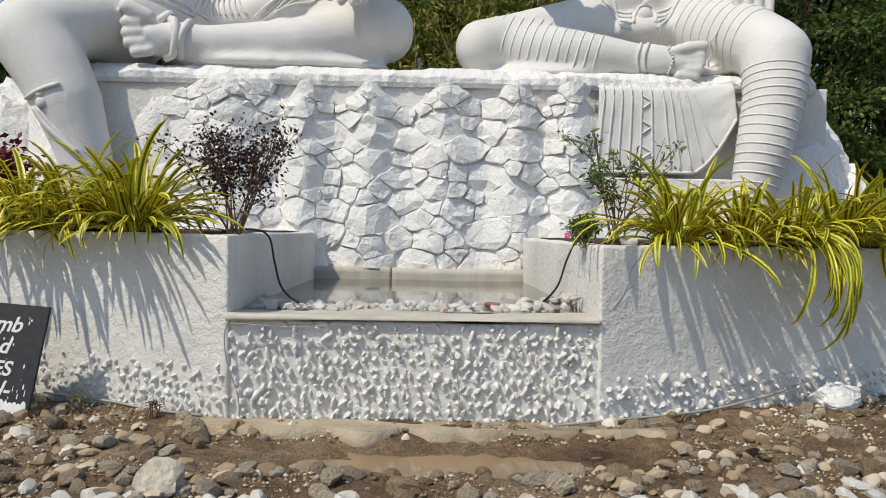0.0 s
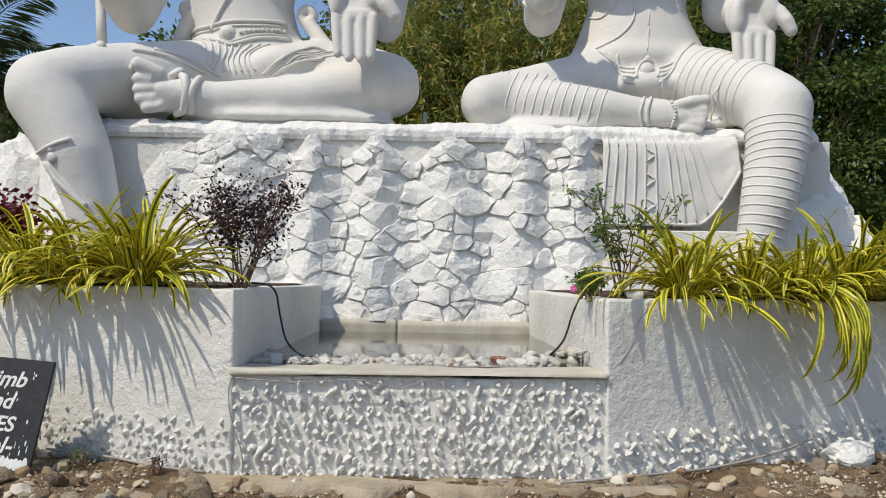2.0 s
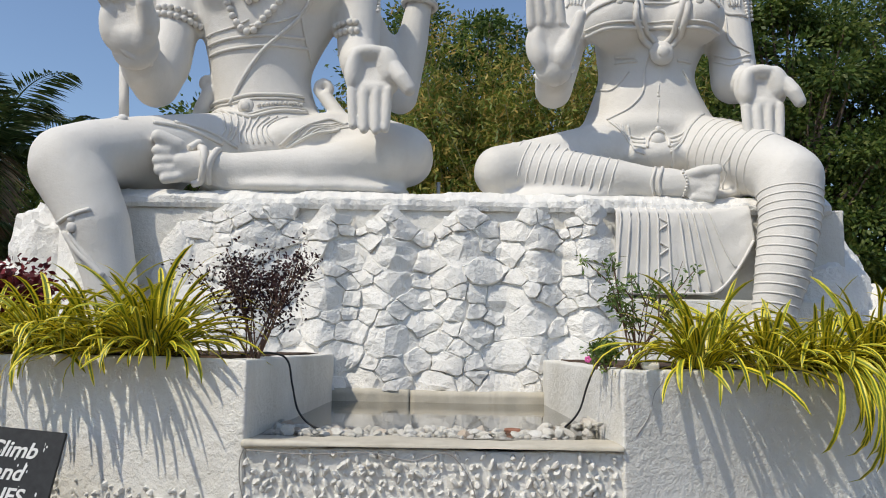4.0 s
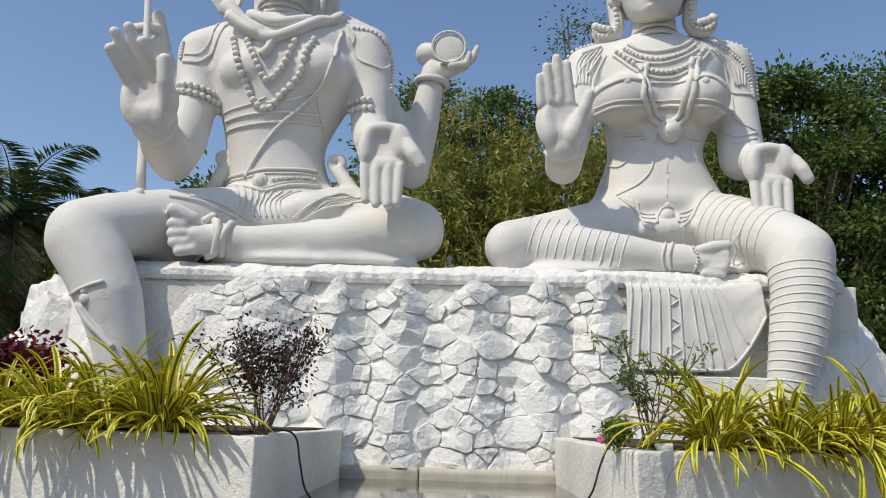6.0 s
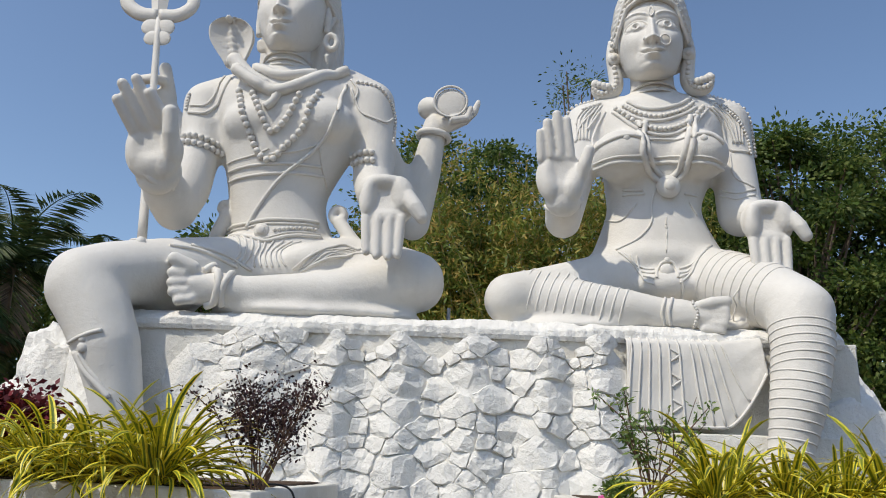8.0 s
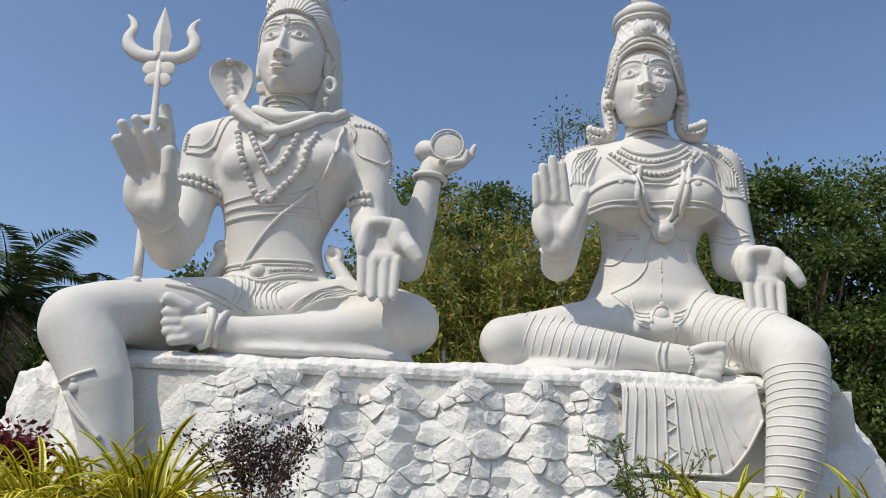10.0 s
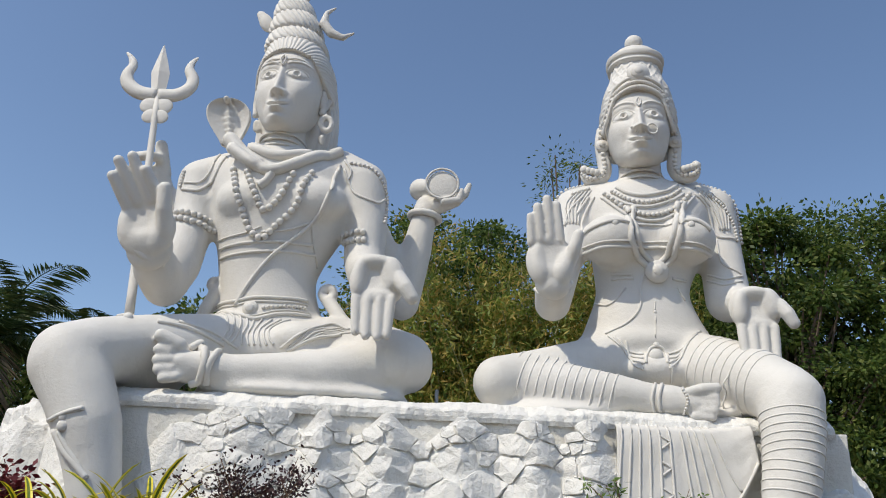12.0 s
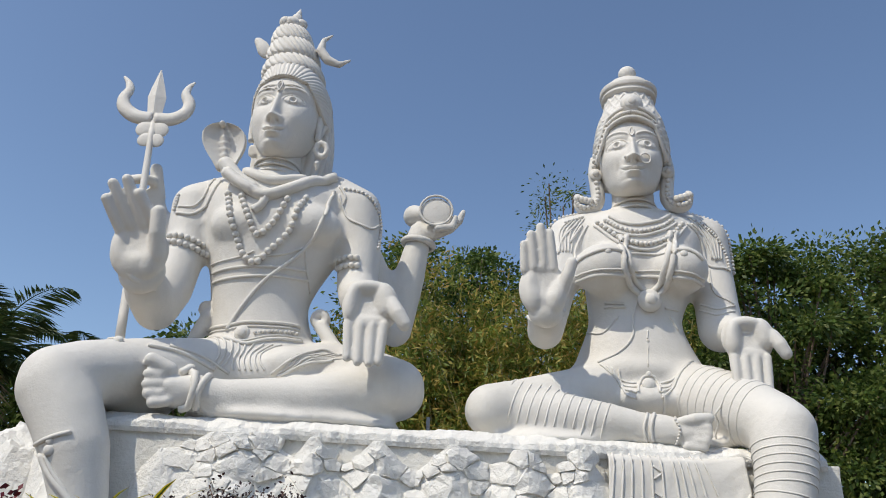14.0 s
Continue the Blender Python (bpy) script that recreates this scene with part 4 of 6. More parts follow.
def seated_goddess_body(bm):
    torso(bm, (3.32, 12.68, 4.71, 0.93, 0.75), (3.21, 12.68, 5.09, 1.11, 0.75), (3.16, 12.68, 5.42, 0.96, 0.67), (3.14, 12.68, 5.95, 0.76, 0.57), (3.18, 12.68, 6.34, 0.82, 0.60), (3.24, 12.68, 6.75, 0.93, 0.64), (3.27, 12.68, 7.26, 1.07, 0.69), (3.29, 12.74, 7.72, 1.09, 0.62), (3.28, 12.80, 8.01, 0.65, 0.45))
    blob(bm, (2.53, 12.11, 6.70), (0.48, 0.45, 0.42), (0.00, 0.00, 0.00))
    blob(bm, (3.76, 12.11, 6.76), (0.45, 0.44, 0.40), (0.00, 0.00, 0.00))
    limb(bm, (3.24, 12.80, 7.85, 0.43), (3.20, 12.66, 8.10, 0.37), (3.17, 12.58, 8.50, 0.36))
    limb(bm, (2.62, 12.80, 7.75, 0.33), (2.07, 12.74, 7.53, 0.35), (1.89, 12.51, 6.70, 0.32), (1.66, 12.11, 5.86, 0.29), (1.57, 11.94, 5.55, 0.28))
    limb(bm, (1.57, 11.94, 5.55, 0.28), (1.53, 11.54, 5.59, 0.28), (1.47, 11.34, 5.72, 0.24))
    limb(bm, (3.90, 12.80, 7.84, 0.35), (4.44, 12.74, 7.63, 0.37), (4.48, 12.68, 6.93, 0.34), (4.47, 12.57, 6.34, 0.35), (4.46, 12.46, 5.91, 0.36))
    limb(bm, (4.46, 12.46, 5.91, 0.36), (4.54, 12.11, 5.74, 0.26), (4.61, 11.79, 5.67, 0.18))
    limb(bm, (2.74, 12.46, 4.80, 0.52), (1.91, 12.17, 4.60, 0.42), (1.16, 11.89, 4.38, 0.38), (0.76, 11.77, 4.28, 0.37))
    limb(bm, (0.78, 12.02, 4.31, 0.39), (1.27, 11.79, 4.27, 0.37), (1.81, 11.62, 4.20, 0.34), (2.42, 11.48, 4.13, 0.27), (2.87, 11.40, 4.07, 0.21), (3.17, 11.34, 4.04, 0.22))
    limb(bm, (3.17, 11.34, 4.04, 0.21), (3.32, 11.26, 4.00, 0.17), (3.41, 11.22, 3.97, 0.15))
    limb(bm, (3.66, 12.46, 4.86, 0.52), (4.02, 11.89, 4.60, 0.52), (4.32, 11.43, 4.39, 0.48), (4.53, 11.03, 4.14, 0.44), (4.58, 10.86, 4.03, 0.42))
    limb(bm, (4.55, 10.86, 3.93, 0.43), (4.50, 10.75, 3.55, 0.40), (4.42, 10.69, 3.17, 0.37), (4.33, 10.63, 2.79, 0.35), (4.20, 10.63, 2.28, 0.28), (4.09, 10.63, 1.71, 0.26))
    blob(bm, (3.12, 12.11, 4.60), (0.59, 0.42, 0.27), (0.00, 0.00, 0.00))
    blob(bm, (3.13, 12.57, 5.06), (1.15, 0.71, 0.36), (0.00, 0.00, 0.00))
    blob(bm, (1.85, 11.89, 3.86), (1.21, 0.65, 0.11), (0.00, 0.00, 0.00))
    blob(bm, (3.28, 11.77, 3.90), (0.96, 0.64, 0.13), (0.00, 0.00, 0.00))


def seated_goddess_fingers(bm):
    limb(bm, (3.31, 11.17, 4.13, 0.07), (3.49, 11.11, 4.17, 0.08), (3.68, 11.09, 4.19, 0.075))
    limb(bm, (3.42, 11.17, 4.05, 0.062), (3.66, 11.09, 4.06, 0.062))
    limb(bm, (3.42, 11.17, 3.98, 0.062), (3.66, 11.09, 3.97, 0.062))
    limb(bm, (3.41, 11.17, 3.89, 0.062), (3.63, 11.09, 3.88, 0.062))
    limb(bm, (3.37, 11.17, 3.81, 0.062), (3.60, 11.11, 3.79, 0.058))


def seated_statue(body, fingers, ornaments, carvings, label):
    bm = bmesh.new()
    body(bm)
    bm = fuse(bm, 0.06, 7)
    fingers(bm)
    bm = fuse(bm, 0.027, 2)
    skin = Skin(bm)
    ornaments(bm, skin)
    for carving in carvings:
        carving(bm)
    return tagged(part("statue", bm, STATUE, None, "", True), label, "statue", "pair of seated statues")


def god_ornaments(bm, skin):
    beads(bm, skin, 0.057, (-3.62, 12.06, 7.62), (-3.43, 11.89, 7.04), (-3.24, 12.00, 6.61), (-3.01, 12.00, 6.42), (-2.81, 11.97, 6.62), (-2.50, 11.92, 7.01), (-2.33, 12.07, 7.69))
    beads(bm, skin, 0.057, (-3.37, 11.96, 7.54), (-3.19, 11.89, 7.15), (-3.01, 11.93, 6.88), (-2.78, 11.90, 7.11), (-2.62, 11.95, 7.56))
    cord(bm, skin, 0.102, (-3.71, 12.02, 8.02), (-3.39, 11.94, 7.78), (-2.99, 11.93, 7.57), (-2.57, 12.02, 7.78), (-2.27, 12.32, 8.06), (-1.97, 12.47, 8.24))
    cord(bm, skin, 0.090, (-3.44, 12.20, 8.10), (-2.95, 12.02, 7.88), (-2.43, 12.18, 8.01))
    cord(bm, skin, 0.078, (-2.95, 11.93, 7.60), (-3.01, 11.90, 7.40), (-3.14, 11.89, 7.27))
    cord(bm, skin, 0.034, (-1.95, 12.37, 7.95), (-1.99, 11.96, 7.32), (-2.26, 12.08, 6.75), (-2.81, 12.05, 6.17), (-3.09, 12.06, 5.73), (-3.28, 12.08, 5.32))
    cord(bm, skin, 0.023, (-2.26, 12.08, 6.75), (-2.22, 12.25, 6.43), (-2.17, 12.52, 6.15))
    cord(bm, skin, 0.026, (-3.73, 12.35, 6.33), (-3.28, 12.05, 6.35), (-2.83, 12.01, 6.38), (-2.24, 12.24, 6.43))
    cord(bm, skin, 0.026, (-3.71, 12.37, 6.17), (-3.26, 12.07, 6.19), (-2.73, 12.05, 6.24), (-2.20, 12.35, 6.31))
    cord(bm, skin, 0.019, (-3.78, 12.36, 6.48), (-3.30, 12.04, 6.51), (-3.03, 11.97, 6.61))
    cord(bm, skin, 0.020, (-3.02, 11.98, 6.52), (-2.59, 12.01, 6.60), (-2.26, 12.08, 6.77))
    beads(bm, skin, 0.053, (-4.45, 12.14, 6.74), (-4.17, 12.13, 6.69), (-3.90, 12.38, 6.66))
    beads(bm, skin, 0.053, (-4.48, 12.22, 6.87), (-4.17, 12.19, 6.84), (-3.94, 12.37, 6.79))
    beads(bm, skin, 0.052, (-1.77, 12.48, 6.72), (-1.37, 12.29, 6.71))
    beads(bm, skin, 0.052, (-1.73, 12.44, 6.57), (-1.35, 12.27, 6.56))
    cord(bm, skin, 0.028, (-4.52, 12.34, 7.36), (-4.24, 12.30, 7.34), (-3.99, 12.28, 7.64), (-3.86, 12.30, 7.98))
    cord(bm, skin, 0.021, (-4.51, 12.35, 7.49), (-4.27, 12.31, 7.49), (-4.12, 12.36, 7.74), (-4.05, 12.52, 8.13))
    beads(bm, skin, 0.032, (-4.57, 12.38, 7.44), (-4.56, 12.41, 7.74))
    beads(bm, skin, 0.031, (-1.77, 12.39, 8.02), (-1.39, 12.41, 7.92), (-1.16, 12.60, 7.52), (-1.15, 12.50, 7.01))
    cord(bm, skin, 0.021, (-1.87, 12.37, 7.90), (-1.68, 12.37, 7.48), (-1.29, 12.39, 7.31), (-1.17, 12.55, 7.45))
    cord(bm, skin, 0.021, (-1.89, 12.40, 8.08), (-1.75, 12.37, 7.85), (-1.80, 12.38, 7.69))
    cord(bm, skin, 0.055, (-4.56, 10.95, 5.74), (-4.38, 11.01, 5.61), (-4.19, 11.27, 5.66))
    cord(bm, skin, 0.058, (-3.65, 11.43, 4.46), (-3.53, 11.53, 4.56), (-3.32, 11.12, 4.25), (-3.37, 11.20, 3.99), (-3.50, 11.24, 3.94))
    cord(bm, skin, 0.051, (-3.18, 11.29, 4.39), (-3.25, 11.12, 4.17), (-3.28, 11.26, 3.95))
    cord(bm, skin, 0.029, (-4.11, 11.25, 4.78), (-3.70, 11.46, 4.76), (-3.25, 11.71, 4.60))
    cord(bm, skin, 0.024, (-3.87, 11.42, 4.85), (-3.42, 11.63, 4.76), (-3.06, 11.79, 4.58))
    cord(bm, skin, 0.024, (-2.43, 11.72, 4.60), (-2.12, 11.61, 4.81), (-1.76, 11.81, 5.02), (-1.46, 11.78, 4.94))
    cord(bm, skin, 0.024, (-2.34, 11.69, 4.55), (-1.95, 11.65, 4.75), (-1.57, 11.77, 4.87))
    ball(bm, (-4.47, 11.09, 4.78), 0.074, 14, 10, (1, 0.6, 1))
    cord(bm, skin, 0.030, (-4.89, 10.39, 3.22), (-4.43, 10.25, 3.37))
    ball(bm, (-4.66, 10.25, 3.26), 0.060, 14, 10, (1, 0.6, 1))
    ball(bm, (-4.65, 10.26, 3.15), 0.073, 14, 10, (1, 0.6, 1))
    for r, off in ((0.045, 0.0), (0.03, 0.08), (0.03, -0.08)):
        cord(bm, skin, r, (-4.74 + off, 10.35, 3.10), (-4.62 + off * 0.9, 10.33, 2.92), (-4.42 + off * 0.5, 10.31, 2.72), (-4.25, 10.30, 2.55))
    # waist belt with a roundel, and the pleats of the loincloth below it
    for lift, r in ((0.10, 0.03), (0.03, 0.018), (-0.20, 0.03), (-0.13, 0.016)):
        dip = 0.05 if lift < 0 else -0.05
        cord(bm, skin, r, (-3.72, 12.55, 5.32 + lift), (-3.35, 12.08, 5.30 + lift), (-3.0, 11.99, 5.30 + lift - dip), (-2.6, 12.0, 5.38 + lift), (-2.15, 12.25, 5.44 + lift))
    for r, y in ((0.125, 11.99), (0.07, 11.93)):
        ball(bm, (-3.02, y, 5.26), r, 18, 12, (1, 0.45, 1))
    beads(bm, skin, 0.03, (-2.82, 12.0, 5.27), (-2.55, 12.02, 5.33), (-2.2, 12.22, 5.38))
    for k in range(9):
        x = -3.45 + 0.13 * k
        cord(bm, skin, 0.017, (x, 12.05, 5.06), (-3.0 + (x + 3.0) * 0.62, 11.9, 4.86), (-2.95 + (x + 2.95) * 0.75, 11.6, 4.62))
    for k in range(7):
        cord(bm, skin, 0.013, (-2.40 + 0.10 * k, 11.72, 4.60 + 0.035 * k), (-2.1 + 0.10 * k, 11.75, 4.83 + 0.012 * k), (-1.55 + 0.06 * k, 11.85, 4.98 - 0.03 * k))


def goddess_ornaments(bm, skin):
    # broad collar, and beaded hems over both shoulders
    beads(bm, skin, 0.04, (2.45, 12.2, 7.62), (2.80, 12.06, 7.26), (3.17, 12.0, 7.14), (3.55, 12.03, 7.28), (3.88, 12.2, 7.64))
    cord(bm, skin, 0.03, (2.38, 12.2, 7.58), (2.78, 12.05, 7.17), (3.18, 12.0, 7.04), (3.58, 12.02, 7.19), (3.95, 12.2, 7.60))
    beads(bm, skin, 0.032, (2.62, 12.75, 8.10), (2.12, 12.70, 7.92), (1.72, 12.65, 7.48), (1.60, 12.5, 6.95))
    beads(bm, skin, 0.032, (3.90, 12.75, 8.12), (4.42, 12.70, 8.0), (4.80, 12.65, 7.55), (4.82, 12.5, 6.95))
    for k in range(5):
        cord(bm, skin, 0.016, (2.30 - 0.07 * k, 12.45, 7.75 - 0.02 * k), (2.12 - 0.07 * k, 12.35, 7.45), (2.05 - 0.05 * k, 12.25, 7.05))
        cord(bm, skin, 0.016, (4.05 + 0.07 * k, 12.45, 7.85 - 0.02 * k), (4.28 + 0.07 * k, 12.35, 7.50), (4.36 + 0.05 * k, 12.25, 7.10))
    cord(bm, skin, 0.034, (2.68, 12.24, 7.71), (2.85, 12.12, 7.56), (3.11, 12.05, 7.51), (3.45, 12.09, 7.61), (3.69, 12.22, 7.79))
    beads(bm, skin, 0.036, (2.61, 12.22, 7.62), (2.84, 12.08, 7.43), (3.14, 12.02, 7.37), (3.48, 12.05, 7.49), (3.71, 12.16, 7.68))
    cord(bm, skin, 0.027, (2.56, 12.22, 7.55), (2.83, 12.07, 7.34), (3.16, 12.01, 7.29), (3.52, 12.04, 7.43), (3.76, 12.14, 7.61))
    cord(bm, skin, 0.05, (2.81, 12.07, 7.29), (2.75, 11.74, 6.63), (2.96, 12.07, 6.40), (3.23, 12.10, 6.25), (3.50, 12.02, 6.44), (3.55, 11.74, 6.78), (3.73, 12.08, 7.42))
    cord(bm, skin, 0.05, (2.90, 12.04, 7.29), (2.86, 11.81, 6.69), (3.04, 12.06, 6.48), (3.23, 12.09, 6.34), (3.41, 12.01, 6.50), (3.48, 11.80, 6.82), (3.62, 12.05, 7.40))
    cord(bm, skin, 0.017, (2.85, 12.06, 7.29), (2.80, 11.76, 6.67), (3.00, 12.07, 6.44), (3.23, 12.09, 6.30), (3.46, 12.02, 6.47), (3.51, 11.77, 6.81), (3.67, 12.07, 7.41))
    ball(bm, (3.23, 12.06, 6.20), 0.19, 14, 10, (1, 0.6, 1))
    ball(bm, (3.23, 11.98, 6.20), 0.10, 14, 10, (1, 0.6, 1))
    cord(bm, skin, 0.032, (2.07, 12.05, 6.72), (2.26, 11.78, 6.81), (2.51, 11.72, 6.88), (2.75, 11.78, 6.88))
    cord(bm, skin, 0.032, (3.56, 11.80, 6.94), (3.81, 11.74, 6.95), (4.01, 11.77, 6.81))
    cord(bm, skin, 0.022, (2.86, 11.95, 6.97), (3.26, 12.01, 6.97), (3.55, 11.79, 6.93))
    cord(bm, skin, 0.032, (2.09, 12.12, 6.46), (2.34, 11.80, 6.47), (2.74, 11.79, 6.49), (3.25, 12.05, 6.60), (3.56, 11.83, 6.53), (3.84, 11.81, 6.50), (4.07, 12.02, 6.50))
    cord(bm, skin, 0.019, (2.07, 12.08, 6.54), (2.34, 11.76, 6.54), (2.73, 11.75, 6.57), (3.25, 12.03, 6.69), (3.55, 11.78, 6.61), (3.83, 11.75, 6.57), (4.04, 11.89, 6.55))
    ball(bm, (2.52, 11.71, 6.85), 0.059, 14, 10, (1, 0.6, 1))
    ball(bm, (3.71, 11.71, 6.88), 0.059, 14, 10, (1, 0.6, 1))
    cord(bm, skin, 0.022, (2.57, 12.31, 6.12), (2.88, 12.15, 6.10))
    cord(bm, skin, 0.022, (2.57, 12.29, 6.20), (2.85, 12.15, 6.16))
    cord(bm, skin, 0.023, (3.49, 12.17, 6.13), (3.75, 12.31, 6.15))
    cord(bm, skin, 0.019, (2.35, 12.60, 5.78), (2.51, 12.28, 5.69), (2.76, 12.19, 5.95))
    cord(bm, skin, 0.019, (3.58, 12.22, 6.01), (3.71, 12.27, 5.81))
    cord(bm, skin, 0.019, (3.07, 12.10, 6.27), (2.98, 12.12, 5.95), (2.94, 12.07, 5.61), (2.74, 12.06, 5.35), (2.39, 12.07, 5.15))
    cord(bm, skin, 0.010, (3.18, 12.08, 5.71), (3.16, 12.05, 5.57))
    cord(bm, skin, 0.010, (3.16, 12.02, 5.45), (3.10, 11.88, 5.08))
    ball(bm, (3.16, 12.04, 5.53), 0.029, 14, 10, (1, 0.6, 1))
    ball(bm, (3.08, 11.81, 4.78), 0.110, 14, 10, (1, 0.6, 1))
    ball(bm, (3.08, 11.81, 4.78), 0.071, 14, 10, (1, 0.6, 1))
    ball(bm, (3.11, 11.89, 4.97), 0.048, 14, 10, (1, 0.6, 1))
    cord(bm, skin, 0.021, (2.91, 11.75, 4.65), (2.95, 11.85, 4.80), (3.04, 11.90, 4.93), (3.18, 11.90, 4.94), (3.24, 11.86, 4.82), (3.21, 11.73, 4.66))
    cord(bm, skin, 0.024, (3.25, 11.73, 4.64), (3.30, 11.93, 4.38))
    cord(bm, skin, 0.019, (4.16, 12.42, 6.31), (4.34, 12.19, 6.17), (4.64, 12.24, 6.26))
    cord(bm, skin, 0.019, (4.14, 12.44, 6.22), (4.32, 12.16, 6.06), (4.60, 12.19, 6.14))
    cord(bm, skin, 0.055, (1.22, 11.00, 5.56), (1.42, 11.04, 5.47), (1.74, 11.39, 5.69))
    cord(bm, skin, 0.030, (1.26, 11.43, 5.61), (1.46, 11.31, 5.46), (1.73, 11.37, 5.60))
    beads(bm, skin, 0.028, (4.15, 12.41, 7.81), (4.45, 12.38, 7.57), (4.64, 12.41, 7.18), (4.66, 12.40, 6.93))
    cord(bm, skin, 0.023, (3.96, 12.24, 7.67), (4.21, 12.34, 7.43), (4.33, 12.38, 7.00), (4.64, 12.39, 6.94))
    cord(bm, skin, 0.023, (4.06, 12.31, 7.71), (4.32, 12.37, 7.46), (4.44, 12.36, 7.08))
    cord(bm, skin, 0.019, (4.32, 12.37, 6.92), (4.35, 12.28, 6.47), (4.62, 12.24, 6.28))
    beads(bm, skin, 0.029, (2.27, 12.47, 7.78), (1.97, 12.44, 7.64))
    cord(bm, skin, 0.023, (2.34, 12.37, 7.59), (2.17, 12.37, 7.26), (2.07, 12.17, 6.87))
    cord(bm, skin, 0.024, (2.25, 12.41, 7.60), (2.03, 12.32, 7.24))
    cord(bm, skin, 0.020, (2.16, 12.42, 7.62), (1.91, 12.35, 7.29), (1.83, 12.29, 7.00))
    cord(bm, skin, 0.028, (2.99, 11.28, 4.23), (2.91, 11.19, 4.04), (2.94, 11.24, 3.87))
    cord(bm, skin, 0.022, (2.90, 11.30, 4.24), (2.82, 11.20, 4.03), (2.87, 11.27, 3.86))
    beads(bm, skin, 0.022, (3.25, 11.19, 4.17), (3.28, 11.12, 3.98), (3.22, 11.29, 3.82))
    cord(bm, skin, 0.018, (2.42, 12.03, 5.11), (2.63, 11.93, 4.90), (2.91, 11.88, 4.82))
    cord(bm, skin, 0.019, (3.28, 11.88, 4.84), (3.53, 11.83, 4.97), (3.85, 12.10, 5.26))
    cord(bm, skin, 0.018, (2.50, 11.99, 5.08), (2.67, 11.92, 4.83), (2.89, 11.80, 4.73))
    cord(bm, skin, 0.018, (3.25, 11.79, 4.74), (3.48, 11.83, 4.89), (3.75, 11.94, 5.18))
    cord(bm, skin, 0.018, (2.58, 11.96, 5.05), (2.70, 11.89, 4.74), (2.88, 11.76, 4.64))
    cord(bm, skin, 0.018, (3.23, 11.73, 4.66), (3.44, 11.82, 4.80), (3.68, 11.88, 5.12))
    cord(bm, skin, 0.018, (2.67, 11.94, 5.03), (2.73, 11.83, 4.66), (2.87, 11.76, 4.56))
    cord(bm, skin, 0.018, (3.23, 11.73, 4.58), (3.39, 11.78, 4.72), (3.62, 11.85, 5.07))
    for k in range(13):
        hoop(bm, skin, 0.013, Vector((0.88, 12.02, 4.31)).lerp((2.46, 11.48, 4.13), (k + 0.3) / 13), (1.19, -0.33, -0.36), 0.51)
    for k in range(8):
        hoop(bm, skin, 0.013, Vector((3.89, 12.00, 4.67)).lerp((4.43, 11.14, 4.23), (k + 0.3) / 8), (0.49, -0.78, -0.40), 0.69)
    for k in range(6):
        hoop(bm, skin, 0.013, Vector((4.52, 10.80, 3.82)).lerp((4.42, 10.69, 3.17), (k + 0.3) / 6), (-0.06, -0.17, -0.77), 0.55)
    for k in range(10):
        hoop(bm, skin, 0.013, Vector((4.42, 10.69, 3.17)).lerp((4.13, 10.63, 1.99), (k + 0.3) / 10), (-0.13, -0.05, -0.72), 0.49)


seated_statue(seated_god_body, seated_god_fingers, god_ornaments, (god_head, cobra_hood, god_hands, drum_rim), "huge white painted seated male statue with beads and scarf")
seated_statue(seated_goddess_body, seated_goddess_fingers, goddess_ornaments, (goddess_head, goddess_hands), "huge white painted seated female statue with tall crown")

# ---- the trident in the raised back hand ----
def trident():
    top = base("trident", -4.91, 12.17, 5.05, "white painted trident with a leaf-shaped collar", "trident")

    def at(bm):
        bm.transform(Matrix.Translation(-top.location))
        return bm
    foot, head = Vector((-4.91, 12.17, 5.08)), Vector((-5.46, 12.80, 9.42))
    bm = bmesh.new()
    tube(bm, [foot.lerp(head, k / 10) for k in range(11)], [0.075 - 0.02 * k / 10 for k in range(11)], 12)
    part("staff", at(bm), STATUE, top, "", True)
    up, side = (head - foot).normalized(), Vector((1, 0.05, 0))
    bm = bmesh.new()
    loops = []
    for t, w in ((0, 0.10), (0.12, 0.13), (0.55, 0.17), (0.8, 0.12), (1.25, 0.01)):
        c = head + up * t
        loops.append([bm.verts.new(c + side * w), bm.verts.new(c + Vector((0, -w * 0.55, 0))), bm.verts.new(c - side * w), bm.verts.new(c + Vector((0, w * 0.55, 0)))])
    for A, B in zip(loops, loops[1:]):
        for k in range(4):
            bm.faces.new((A[k], A[(k + 1) % 4], B[(k + 1) % 4], B[k]))
    bm.faces.new(loops[0][::-1])
    part("blade", at(bm), STATUE, top)
    for s in (-1, 1):
        bm = bmesh.new()
        pts = [head + side * s * x + up * z for x, z in ((0.02, 0.02), (0.32, 0.05), (0.54, 0.22), (0.60, 0.45), (0.52, 0.68), (0.56, 0.86), (0.66, 1.0))]
        path = catmull(pts, 5)
        tube(bm, path, [0.13 * (1 - (k / len(path)) ** 2.2) + 0.012 for k in range(len(path))], 8, up=(0, 1, 0), flat=0.6)
        part("prong", at(bm), STATUE, top, "", True)
    bm = bmesh.new()
    for z, x, r in ((-0.22, 0.12, 0.19), (-0.22, -0.12, 0.19), (-0.47, 0.09, 0.16), (-0.47, -0.09, 0.16)):
        ball(bm, head + up * z + side * x, r, 20, 12, (0.95, 0.2, 0.85), (0, 20 if x > 0 else -20, 0))
    part("collar", at(bm), STATUE, top, "", True)
    bm = bmesh.new()
    ball(bm, foot - up * 0.02, 0.2, 16, 8, (1, 1, 0.3))
    part("base_disc", at(bm), STATUE, top, "", True)


trident()

